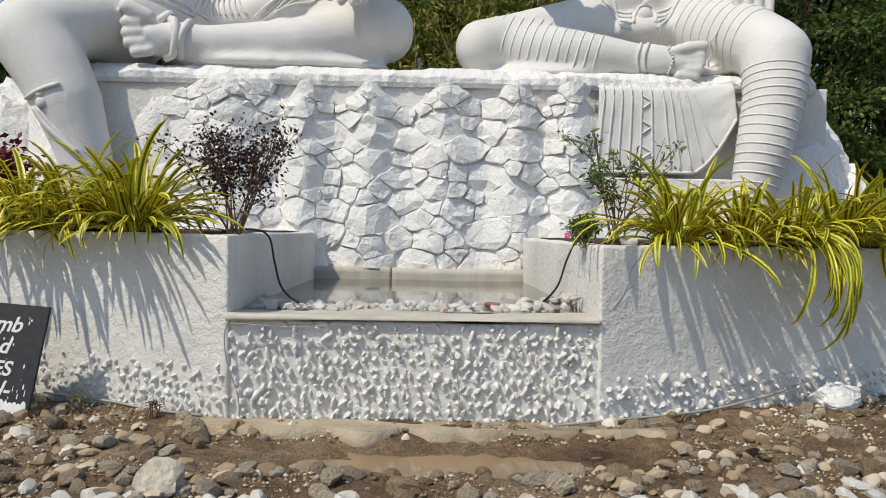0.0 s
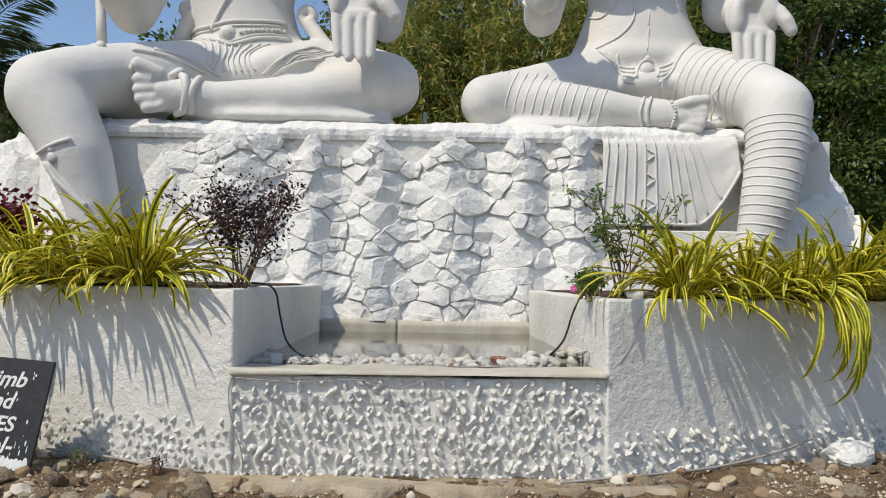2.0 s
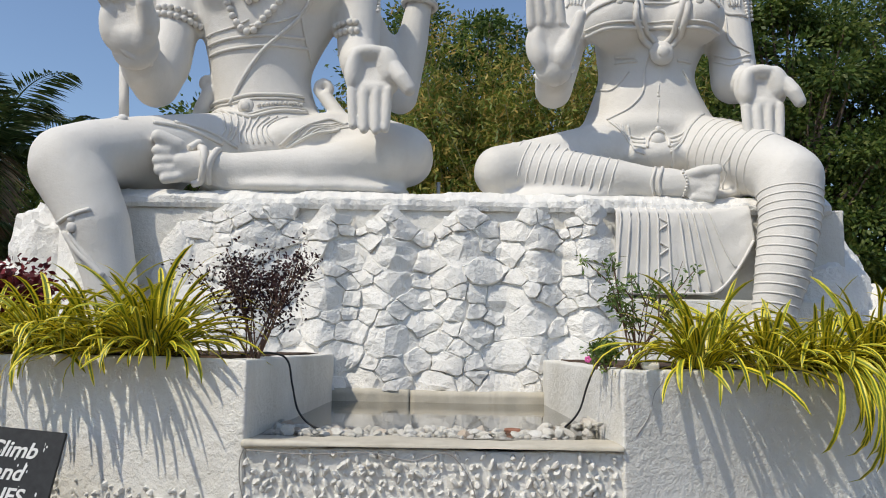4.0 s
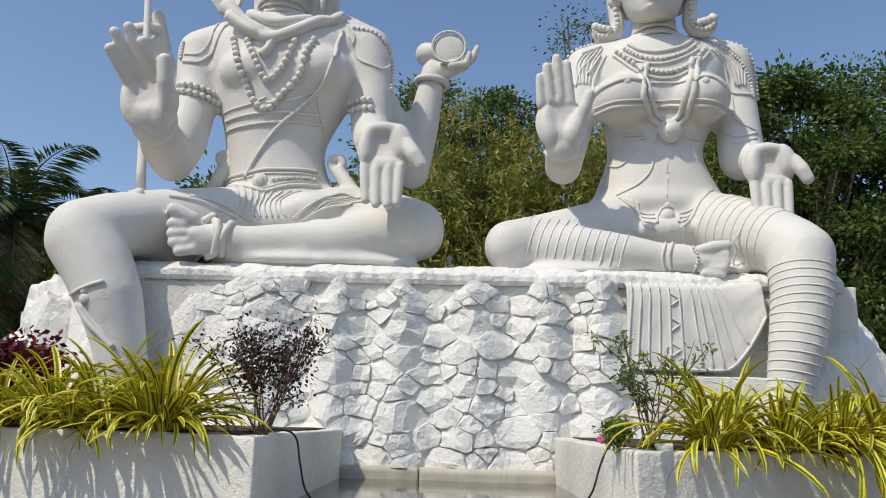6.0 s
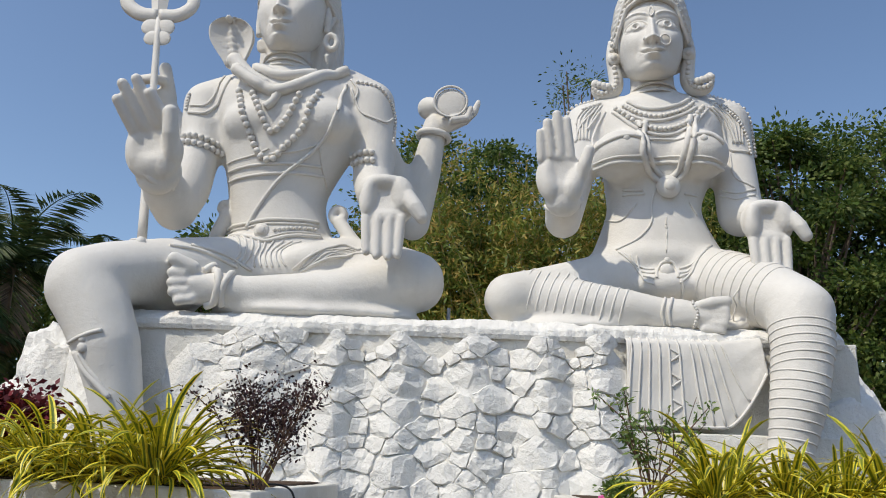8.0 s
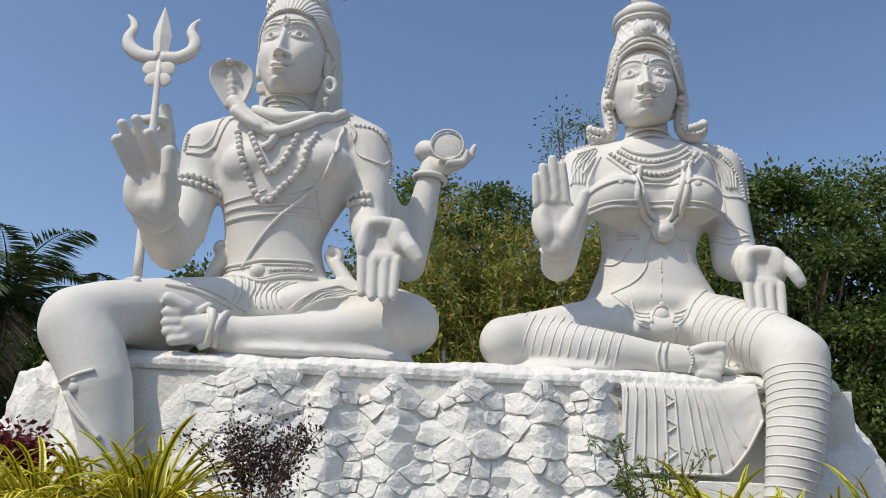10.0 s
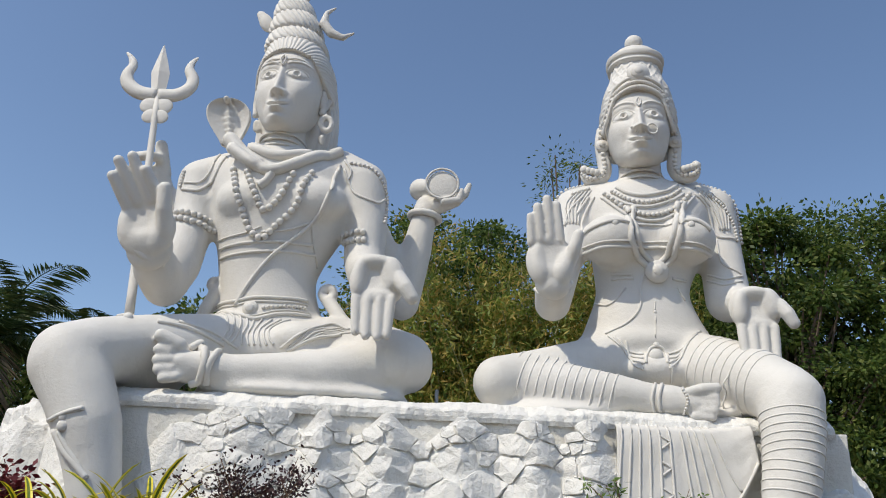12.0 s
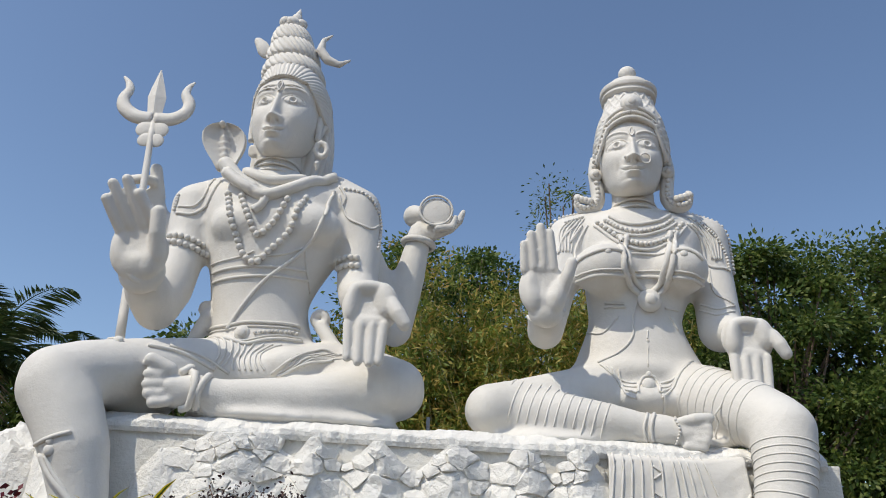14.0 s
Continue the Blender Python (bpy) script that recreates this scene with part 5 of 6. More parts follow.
# ---- white boulders beside the plinth, and the carved cloth over its edge ----
def boulder(name, p, size, seed, label, mat=STONEWASH, detail=4, category="boulder", ragged=0.28):
    bm = bmesh.new()
    bmesh.ops.create_icosphere(bm, subdivisions=detail + (size[2] > 0.5), radius=1)
    off = Vector((seed * 3.1, seed * 1.7, seed * 0.9))
    for v in bm.verts:
        d = v.co.normalized()
        k = 1 + ragged * noise.noise(d * 1.3 + off) + 0.5 * ragged * noise.noise(d * 3.1 + off) + 0.25 * ragged * noise.noise(d * 7.0 + off)
        c = noise.cell_vector(d * 2.2 + off)
        v.co = d * (k + 0.10 * (c.x - 0.5))
    rnd = random.Random(seed)
    for _ in range(16):
        n, o = Vector([rnd.gauss(0, 1) for _ in range(3)]).normalized(), rnd.uniform(0.72, 0.95)
        for v in bm.verts:
            v.co -= n * 0.85 * max(0, v.co.dot(n) - o)
    for v in bm.verts:
        v.co *= 1 + 0.03 * noise.noise(v.co * 9 + off)
    bm.transform(Matrix.Diagonal((*size, 1)))
    ob = part(name, bm, mat, None, "")
    ob.location = p
    return tagged(ob, label, category)


boulder("boulder", (-5.55, 12.1, 2.3), (1.05, 0.95, 1.5), 1, "large white painted boulder beside the hanging leg")
boulder("boulder", (-4.75, 11.5, 2.0), (0.75, 0.6, 1.55), 2, "large white painted boulder beside the hanging leg")
boulder("boulder", (-3.55, 11.15, 2.5), (0.40, 0.22, 0.85), 3, "pointed white painted rock against the plinth")
boulder("boulder", (5.25, 11.95, 2.3), (0.95, 0.8, 1.5), 4, "large white painted boulder at the plinth end")
boulder("boulder", (5.0, 11.35, 1.9), (0.75, 0.5, 1.3), 5, "large white painted boulder at the plinth end")
boulder("boulder", (5.75, 11.7, 1.6), (0.7, 0.6, 1.1), 6, "white painted boulder at the plinth end")


def fallen_cloth():
    top = base("carved_cloth", 3.1, 11.1, 2.4, "white carved cloth with pleats hanging over the plinth", "cloth")

    def fold(u, v):
        """Along the edge u 0..1, down the drop v 0..1."""
        x = 2.28 + 1.75 * u + 0.10 * v * (u - 0.5)
        low = 2.46 if u < 0.68 else 2.46 + 0.75 * ((u - 0.68) / 0.32) ** 1.6
        z = 3.74 + (low - 3.74) * v
        y = 11.02 - 0.09 * math.sin(min(1, v * 3) * math.pi / 2) - 0.05 * v + 0.30 * max(0, 0.12 - v) / 0.12
        return Vector((x, y, z))
    bm = bmesh.new()
    nu, nv = 90, 40
    rows = [[fold(i / nu, j / nv) + Vector((0, 0.012 * noise.noise((i * 0.13, j * 0.11, 4)), 0)) for i in range(nu + 1)] for j in range(nv + 1)]
    sheet(bm, rows, (0, 0.05, 0))
    bm.transform(Matrix.Translation(-top.location))
    part("cloth_sheet", bm, STATUE, top, "", True)

    def ridge(a, c, r):
        bm = bmesh.new()
        tube(bm, [fold(a[0] + (c[0] - a[0]) * k / 14, a[1] + (c[1] - a[1]) * k / 14) + Vector((0, -0.01, 0)) for k in range(15)], r, 6)
        bm.transform(Matrix.Translation(-top.location))
        part("pleat", bm, STATUE, top, "", True)
    for u0, u1 in ((0.04, 0.0), (0.11, 0.07), (0.17, 0.15), (0.24, 0.23), (0.31, 0.31), (0.38, 0.40), (0.46, 0.53), (0.51, 0.60), (0.56, 0.68), (0.62, 0.76), (0.68, 0.86)):
        ridge((u0, 0.02), (u1, 0.97 if u1 < 0.7 else 0.93), 0.016)
    for k in range(6):
        ridge((0.32, 0.2 + k * 0.13), (0.39, 0.13 + k * 0.13) if k % 2 else (0.39, 0.26 + k * 0.13), 0.014)
    ridge((0.0, 0.985), (0.7, 0.985), 0.02)
    ridge((0.7, 0.985), (0.99, 0.97), 0.02)


fallen_cloth()
wall_block("plinth_step", [(2.3, 10.85), (2.3, 11.3), (5.0, 11.3), (5.0, 10.85)], 0.5, 2.40, WALL, 0.12, 0.01, "white plastered step below the carved cloth", "step")


# ---- pebbles set in the plaster, each proud of it ----
def pebble_meshes(name, count, mat, seed, squash=(1, 1, 1), chips=0):
    out = []
    for i in range(count):
        rnd = random.Random(seed + i)
        bm = bmesh.new()
        bmesh.ops.create_icosphere(bm, subdivisions=2, radius=1)
        off = Vector((rnd.uniform(0, 50), rnd.uniform(0, 50), rnd.uniform(0, 50)))
        for v in bm.verts:
            d = v.co.normalized()
            c = noise.cell_vector(d * 1.5 + off)
            v.co = d * (0.9 + 0.30 * noise.noise(d * 1.2 + off) + 0.16 * (c.x - 0.5) + 0.10 * noise.noise(d * 4 + off))
        for _ in range(chips):
            n = Vector([rnd.gauss(0, 1) for _ in range(3)]).normalized()
            o = rnd.uniform(0.5, 0.72)
            for v in bm.verts:
                v.co -= n * max(0, v.co.dot(n) - o)
        bm.transform(Matrix.Diagonal((squash[0] * rnd.uniform(0.8, 1.2), squash[1], squash[2] * rnd.uniform(0.75, 1.1), 1)))
        me = bpy.data.meshes.new(name)
        bm.to_mesh(me)
        bm.free()
        me.materials.append(mat)
        out.append(me)
    return out


SET = pebble_meshes("pebble", 8, PEBBLEWASH, 40, (0.74, 1.35, 1.15), 6)


def set_pebbles(wall, a, c, z0, z1, gap, size, ragged, seed):
    """Pebbles in uneven rows on the upright face from a to c."""
    rnd = random.Random(seed)
    a, c = Vector((*a, 0)), Vector((*c, 0))
    run, along = (c - a).length, (c - a).normalized()
    turn = math.atan2(along.y, along.x)
    rows = round((z1 - z0) / (gap * 0.92))
    for j in range(rows):
        for i in range(int(run / gap)):
            if rnd.random() < (0.06 if j < rows - 1 else ragged):
                continue
            p = a + along * ((i + 0.5 * (j % 2) + rnd.uniform(-0.28, 0.28) + 0.3) * gap)
            z = z0 + (j + 0.5 + rnd.uniform(-0.25, 0.25)) * gap * 0.92
            s = size * rnd.uniform(0.7, 1.25)
            m = Matrix.LocRotScale(Vector((p.x, p.y + 0.008, z)), Euler((rnd.uniform(-0.5, 0.5), rnd.uniform(-0.9, 0.9), turn)), Vector((s, s, s)))
            shared("pebble", rnd.choice(SET), wall, m)


set_pebbles(basin_wall, (-1.40, 6.43), (1.33, 6.43), G - 0.03, 1.0, 0.067, 0.039, 0.35, 1)
set_pebbles(planter_w, (-1.42, 6.395), (-4.4, 7.487), G, 0.64, 0.073, 0.036, 0.4, 2)
set_pebbles(planter_e, (1.33, 6.395), (4.9, 7.611), G, 0.64, 0.077, 0.036, 0.4, 3)

# ---- loose stones: in the basin and over the ground ----
LOOSE = pick("dusty_stone", [(0.0, (0.30, 0.21, 0.12)), (0.35, (0.44, 0.34, 0.22)), (0.7, (0.60, 0.51, 0.37)), (0.85, (0.66, 0.60, 0.48)), (1.0, (0.24, 0.16, 0.09))], 0.85, 0.25, 5, 0.6, 0.12)
PALE = pick("pale_stone", [(0.0, (0.80, 0.77, 0.69)), (0.5, (0.70, 0.66, 0.57)), (0.85, (0.82, 0.80, 0.74)), (1.0, (0.6, 0.48, 0.36))], 0.8, 0.3, 12, 0.4, 0.02)
ROCKS = pebble_meshes("rock", 12, LOOSE, 90, (1.2, 1.0, 0.8), 9)
WHITES = pebble_meshes("rock", 8, PALE, 130, (1.1, 1.0, 0.85), 8)


def scatter(count, where, meshes, name, label, group, sizes, seed):
    rnd = random.Random(seed)
    for _ in range(count):
        x, y, z = where(rnd)
        s = sizes(rnd)
        m = Matrix.LocRotScale(Vector((x, y, z + s * 0.28)), Euler((rnd.uniform(-0.4, 0.4), rnd.uniform(-0.4, 0.4), rnd.uniform(0, 6.3))), Vector((s, s, s)))
        tagged(shared(name, rnd.choice(meshes), None, m), label, "stone", group)


def on_ground(x0, x1, y0, y1):
    def where(rnd):
        for _ in range(30):
            x, y = rnd.uniform(x0, x1), rnd.uniform(y0, y1)
            if not (abs(x - 0.15) < 1.6 and abs(y - 5.78) < 0.30):
                break
        return x, y + max(0, abs(x) - 1.4) * 0.33 * (y - y0) / (y1 - y0), hill(x, y)
    return where


def basin_spot(rnd):
    x = rnd.uniform(-1.36, 1.27)
    heap = max(0, x - 0.75) * 0.25 + max(0, -0.95 - x) * 0.12
    return x, rnd.uniform(6.84, 7.45 + heap), 1.025 + rnd.uniform(0, heap)


scatter(270, basin_spot, WHITES, "stone", "small pale stone lying in the basin", "stones in the basin", lambda r: 0.028 + 0.042 * r.random() ** 2, 11)
scatter(12, basin_spot, WHITES, "stone", "large pale stone lying in the basin", "stones in the basin", lambda r: r.uniform(0.05, 0.075), 12)
scatter(105, on_ground(-3.6, -0.9, 4.7, 6.3), ROCKS, "rock", "dusty brown stone half sunk in mud", "stones on the ground", lambda r: 0.035 + 0.075 * r.random() ** 1.5, 13)
scatter(115, on_ground(1.0, 4.3, 4.7, 6.3), ROCKS, "rock", "dusty brown stone half sunk in mud", "stones on the ground", lambda r: 0.035 + 0.065 * r.random() ** 1.5, 14)
scatter(45, on_ground(-1.2, 1.4, 4.7, 5.5), ROCKS, "rock", "dusty brown stone half sunk in mud", "stones on the ground", lambda r: 0.04 + 0.07 * r.random() ** 2, 15)
scatter(26, on_ground(-1.4, 1.4, 6.05, 6.32), ROCKS, "rock", "dusty brown stone half sunk in mud", "stones on the ground", lambda r: 0.02 + 0.06 * r.random() ** 2, 19)
scatter(60, on_ground(-2.6, -0.3, 4.55, 4.8), WHITES, "edging_stone", "white stone edging the muddy ground", "white edging stones", lambda r: r.uniform(0.04, 0.085), 16)
scatter(60, on_ground(0.3, 3.2, 4.55, 4.85), WHITES, "edging_stone", "white stone edging the muddy ground", "white edging stones", lambda r: r.uniform(0.04, 0.085), 17)
scatter(260, on_ground(-3.8, 4.4, 4.6, 6.3), ROCKS, "pebble", "small brown pebble on the mud", "pebbles on the ground", lambda r: r.uniform(0.008, 0.024), 18)
boulder("rock", (-1.42, 4.98, 0.26), (0.17, 0.13, 0.15), 11, "large pale angular rock on the mud", LOOSE, 3, "stone", 0.5)
BRICK = plain("broken_brick", (0.27, 0.13, 0.085), 0.85, 0.2, 0, 0.35)
boulder("brick_piece", (0.60, 7.25, 1.055), (0.075, 0.05, 0.035), 31, "broken piece of red brick in the basin", BRICK, 3, "brick", 0.4)
boulder("rock", (3.32, 6.80, 0.38), (0.22, 0.15, 0.14), 23, "rock splashed with white paint by the wall", STONEWASH, 4, "stone", 0.4)


def strewn(count, where, meshes, sizes, seed):
    """The rest of the stones, joined."""
    rnd = random.Random(seed)
    verts, faces = [], []
    for _ in range(count):
        x, y, z = where(rnd)
        s, me, k = sizes(rnd), rnd.choice(meshes), len(verts)
        m = Matrix.LocRotScale(Vector((x, y, z + s * 0.25)), Euler((rnd.uniform(-0.5, 0.5), rnd.uniform(-0.5, 0.5), rnd.uniform(0, 6.3))), Vector((s, s, s)))
        verts += [m @ v.co for v in me.vertices]
        faces += [[k + i for i in p.vertices] for p in me.polygons]
    me = bpy.data.meshes.new("stones")
    me.from_pydata(verts, [], faces)
    me.materials.append(GRIT)
    tagged(new("stones", me), "dusty brown stones strewn over the mud", "stones", "", "stuff")


def gravel(count, seed):
    """Grit and pebbles too small to pick apart."""
    rng = np.random.default_rng(seed)
    verts, faces = [], []
    for i in range(count):
        x, y = rng.uniform(-3.9, 4.4), rng.uniform(4.4, 6.36)
        y += max(0, abs(x) - 1.4) * 0.33 * (y - 4.4) / 2
        if noise.noise((x * 1.5, y * 2.0, 9.0)) < -0.05 or (abs(x - 0.15) < 1.3 and abs(y - 5.75) < 0.3):
            continue
        r = 0.005 + 0.016 * rng.random() ** 3
        z, k = hill(x, y) + r * 0.3, len(verts)
        j = rng.uniform(0.6, 1.3, (6, 3)) * r
        verts += [(x + j[0, 0], y, z), (x, y + j[1, 0], z), (x - j[2, 0], y, z), (x, y - j[3, 0], z), (x, y, z + j[4, 0] * 0.8), (x, y, z - r)]
        faces += [(k, k + 1, k + 4), (k + 1, k + 2, k + 4), (k + 2, k + 3, k + 4), (k + 3, k, k + 4), (k + 1, k, k + 5), (k + 2, k + 1, k + 5), (k + 3, k + 2, k + 5), (k, k + 3, k + 5)]
    me = bpy.data.meshes.new("gravel")
    me.from_pydata(verts, [], faces)
    me.materials.append(GRIT)
    tagged(new("gravel", me), "brown grit and gravel on the mud", "gravel", "", "stuff")


GRIT, nt, b = node_mat("grit", 0.9, 0.2)
geo = nt.nodes.new("ShaderNodeNewGeometry")
r = ramp_node(nt, geo.outputs["Random Per Island"], [(0.0, (0.20, 0.14, 0.08)), (0.5, (0.36, 0.27, 0.17)), (0.8, (0.52, 0.44, 0.32)), (1.0, (0.66, 0.61, 0.51))])
nt.links.new(r.outputs[0], b.inputs["Base Color"])
gravel(14000, 21)
strewn(40, on_ground(-1.5, 1.6, 6.1, 6.36), ROCKS, lambda r: 0.012 + 0.03 * r.random() ** 2, 53)
strewn(170, on_ground(-3.8, -0.9, 4.7, 6.35), ROCKS, lambda r: 0.025 + 0.055 * r.random() ** 1.6, 51)
strewn(190, on_ground(0.9, 4.5, 4.7, 6.35), ROCKS, lambda r: 0.025 + 0.055 * r.random() ** 1.6, 52)

# ---- planting ----
def leaf_green(name, color, edge, trans=0.35):
    mat, nt, b = node_mat(name, 0.42, 0.45)
    info = nt.nodes.new("ShaderNodeObjectInfo")
    r = ramp_node(nt, info.outputs["Random"], [(0.0, color), (0.6, edge), (1.0, tuple(0.8 * c for c in color))])
    n = noise_node(nt, 18, 3, stretch=(1, 6, 6))
    g = ramp_node(nt, n.outputs[0], [(0.3, (0.75,) * 3), (0.7, (1.2,) * 3)])
    col = mix_node(nt, 1.0, r.outputs[0], g.outputs[0], "MULTIPLY")
    nt.links.new(col, b.inputs["Base Color"])
    t = nt.nodes.new("ShaderNodeBsdfTranslucent")
    nt.links.new(col, t.inputs[0])
    mx = nt.nodes.new("ShaderNodeMixShader")
    mx.inputs[0].default_value = trans
    nt.links.new(b.outputs[0], mx.inputs[1])
    nt.links.new(t.outputs[0], mx.inputs[2])
    nt.links.new(mx.outputs[0], nt.nodes["Material Output"].inputs[0])
    return mat


BLADE = leaf_green("yellow_leaf_edge", (0.84, 0.68, 0.04), (0.60, 0.54, 0.04), 0.18)
STRIPE = leaf_green("green_leaf_stripe", (0.07, 0.12, 0.012), (0.22, 0.27, 0.02), 0.18)


def blade_mesh(seed, length, lift, droop, width):
    rnd = random.Random(seed)
    me = bpy.data.meshes.new("leaf")
    bm = bmesh.new()
    n, rows = 11, []
    p, ang, twist = Vector((0, 0, 0)), radians(lift), rnd.uniform(-0.5, 0.5)
    bend = rnd.uniform(-0.25, 0.25)
    for k in range(n):
        t = k / (n - 1)
        w = width * (0.55 + 0.9 * t) * (1 - t) ** 0.45 if t < 0.999 else 0.0006
        w = min(w, width)
        side = Vector((-0.3 * twist * t, 1, twist * t)).normalized()
        up = Vector((-math.sin(ang), 0, math.cos(ang)))
        rows.append([bm.verts.new(p + side * s * w + up * abs(s) * w * 0.35) for s in (-1, -0.42, 0.42, 1)])
        step = length / (n - 1)
        p = p + Vector((math.cos(ang), bend * t, math.sin(ang))) * step
        ang -= radians(droop) / (n - 1) * (0.5 + 1.2 * t)
    for A, B in zip(rows, rows[1:]):
        for i in range(3):
            f = bm.faces.new((A[i], A[i + 1], B[i + 1], B[i]))
            f.material_index = 1 if i == 1 else 0
            f.smooth = True
    bm.to_mesh(me)
    bm.free()
    me.materials.append(BLADE)
    me.materials.append(STRIPE)
    return me


BLADES = [blade_mesh(i, 0.60 + 0.07 * (i % 5), 78 - 9 * (i % 8), 45 + 14 * (i % 7), 0.025 + 0.005 * (i % 3)) for i in range(24)]


def ribbon_plant(x, y, z, spread, size, count, seed, group="striped grass plants in the planters"):
    rnd = random.Random(seed)
    top = base("ribbon_grass", x, y, z, "bushy grass with yellow and green striped leaves", "plant", group)
    for i in range(count):
        a = rnd.uniform(0, math.tau)
        r = spread * math.sqrt(rnd.random())
        s = size * rnd.uniform(0.7, 1.2)
        tip = rnd.gauss(0, 0.18)
        m = Matrix.LocRotScale(Vector((r * math.cos(a + rnd.uniform(-0.6, 0.6)), r * math.sin(a) * 0.8, rnd.uniform(-0.02, 0.05))), Euler((tip, rnd.uniform(-0.35, 0.3), a)), Vector((s, s, s)))
        shared("leaf", rnd.choice(BLADES), top, m)
    return top


# the row follows the splayed wall tops
for i, (x, back, size, count) in enumerate(((-2.28, 0.34, 0.98, 190), (-2.85, 0.36, 1.0, 130), (-3.4, 0.4, 1.0, 120), (-4.0, 0.45, 1.0, 130))):
    ribbon_plant(x, 6.4 + (-x - 1.415) * 0.3665 + back - 0.17, 1.65, 0.19, size, count, 200 + i)
for i, (x, back, size, count) in enumerate(((2.05, 0.36, 0.95, 130), (2.62, 0.34, 0.85, 120), (3.15, 0.36, 0.88, 120), (3.7, 0.4, 1.0, 150), (4.25, 0.42, 1.0, 140), (4.85, 0.45, 1.0, 120))):
    ribbon_plant(x, 6.4 + (x - 1.323) * 0.34 + back - 0.17, 1.61, 0.19, size, count, 300 + i)


def trailing(x, y, z, count, seed):
    """Long leaves that hang over the wall."""
    rnd = random.Random(seed)
    top = base("ribbon_grass", x, y, z, "long striped leaves trailing over the planter wall", "plant", "striped grass plants in the planters")
    for i in range(count):
        s = rnd.uniform(1.0, 1.35)
        m = Matrix.LocRotScale(Vector((rnd.uniform(-0.14, 0.14), rnd.uniform(-0.05, 0.05), 0)), Euler((rnd.gauss(0, 0.12), rnd.uniform(0.15, 0.9), radians(-90) + rnd.gauss(0, 0.14))), Vector((s, s, s)))
        shared("leaf", rnd.choice(HANGING), top, m)


HANGING = [blade_mesh(60 + i, 0.72 + 0.05 * i, 30, 150 + 6 * (i % 4), 0.02) for i in range(6)]
trailing(3.16, 6.98, 1.66, 20, 7)


def leaf_cloud(name, spots, size, mat, parent, seed, long=2.2, label="", droop=0.3):
    """Many small two-sided leaves, one mesh, at the given spots."""
    rng = np.random.default_rng(seed)
    n = len(spots)
    c = np.array(spots)
    d = rng.normal(size=(n, 3))
    d[:, 2] = d[:, 2] * 0.7 - droop
    d /= np.linalg.norm(d, axis=1)[:, None]
    e = np.cross(d, rng.normal(size=(n, 3)))
    e /= np.linalg.norm(e, axis=1)[:, None]
    s = size * rng.uniform(0.6, 1.3, n)[:, None]
    v = np.empty((n, 4, 3))
    v[:, 0], v[:, 2] = c, c + d * s * long
    mid = c + d * s * long * 0.5
    v[:, 1], v[:, 3] = mid + e * s * 0.5, mid - e * s * 0.5
    me = bpy.data.meshes.new(name)
    me.vertices.add(n * 4)
    me.vertices.foreach_set("co", v.reshape(-1))
    me.loops.add(n * 4)
    me.loops.foreach_set("vertex_index", np.arange(n * 4, dtype=np.int32))
    me.polygons.add(n)
    me.polygons.foreach_set("loop_start", np.arange(0, n * 4, 4, dtype=np.int32))
    me.update(calc_edges=True)
    me.materials.append(mat)
    ob = new(name, me)
    ob.parent = parent
    return tagged(ob, label, "", "", "stuff")


def foliage(name, stops, trans=0.3, rough=0.5):
    mat, nt, b = node_mat(name, rough, 0.35)
    geo = nt.nodes.new("ShaderNodeNewGeometry")
    r = ramp_node(nt, geo.outputs["Random Per Island"], stops)
    big = noise_node(nt, 0.5, 3)
    g = ramp_node(nt, big.outputs[0], [(0.35, (0.7, 0.72, 0.7)), (0.65, (1.2, 1.15, 1.1))])
    col = mix_node(nt, 1.0, r.outputs[0], g.outputs[0], "MULTIPLY")
    nt.links.new(col, b.inputs["Base Color"])
    t = nt.nodes.new("ShaderNodeBsdfTranslucent")
    nt.links.new(col, t.inputs[0])
    mx = nt.nodes.new("ShaderNodeMixShader")
    mx.inputs[0].default_value = trans
    nt.links.new(b.outputs[0], mx.inputs[1])
    nt.links.new(t.outputs[0], mx.inputs[2])
    nt.links.new(mx.outputs[0], nt.nodes["Material Output"].inputs[0])
    return mat


PLUM = foliage("plum_leaf", [(0.0, (0.022, 0.012, 0.014)), (0.6, (0.05, 0.022, 0.026)), (1.0, (0.11, 0.05, 0.05))], 0.15)
GREEN = foliage("bush_leaf", [(0.0, (0.08, 0.14, 0.03)), (0.6, (0.15, 0.24, 0.06)), (1.0, (0.27, 0.32, 0.09))], 0.25)
CRIMSON = foliage("crimson_leaf", [(0.0, (0.06, 0.010, 0.014)), (0.6, (0.15, 0.016, 0.025)), (1.0, (0.28, 0.04, 0.05))], 0.2)
TWIG = plain("twig_bark", (0.16, 0.10, 0.07), 0.85, 0.2, 0, 0.3)
PINK = plain("pink_petal", (0.7, 0.12, 0.35), 0.5, 0.3, 0, 0.15)


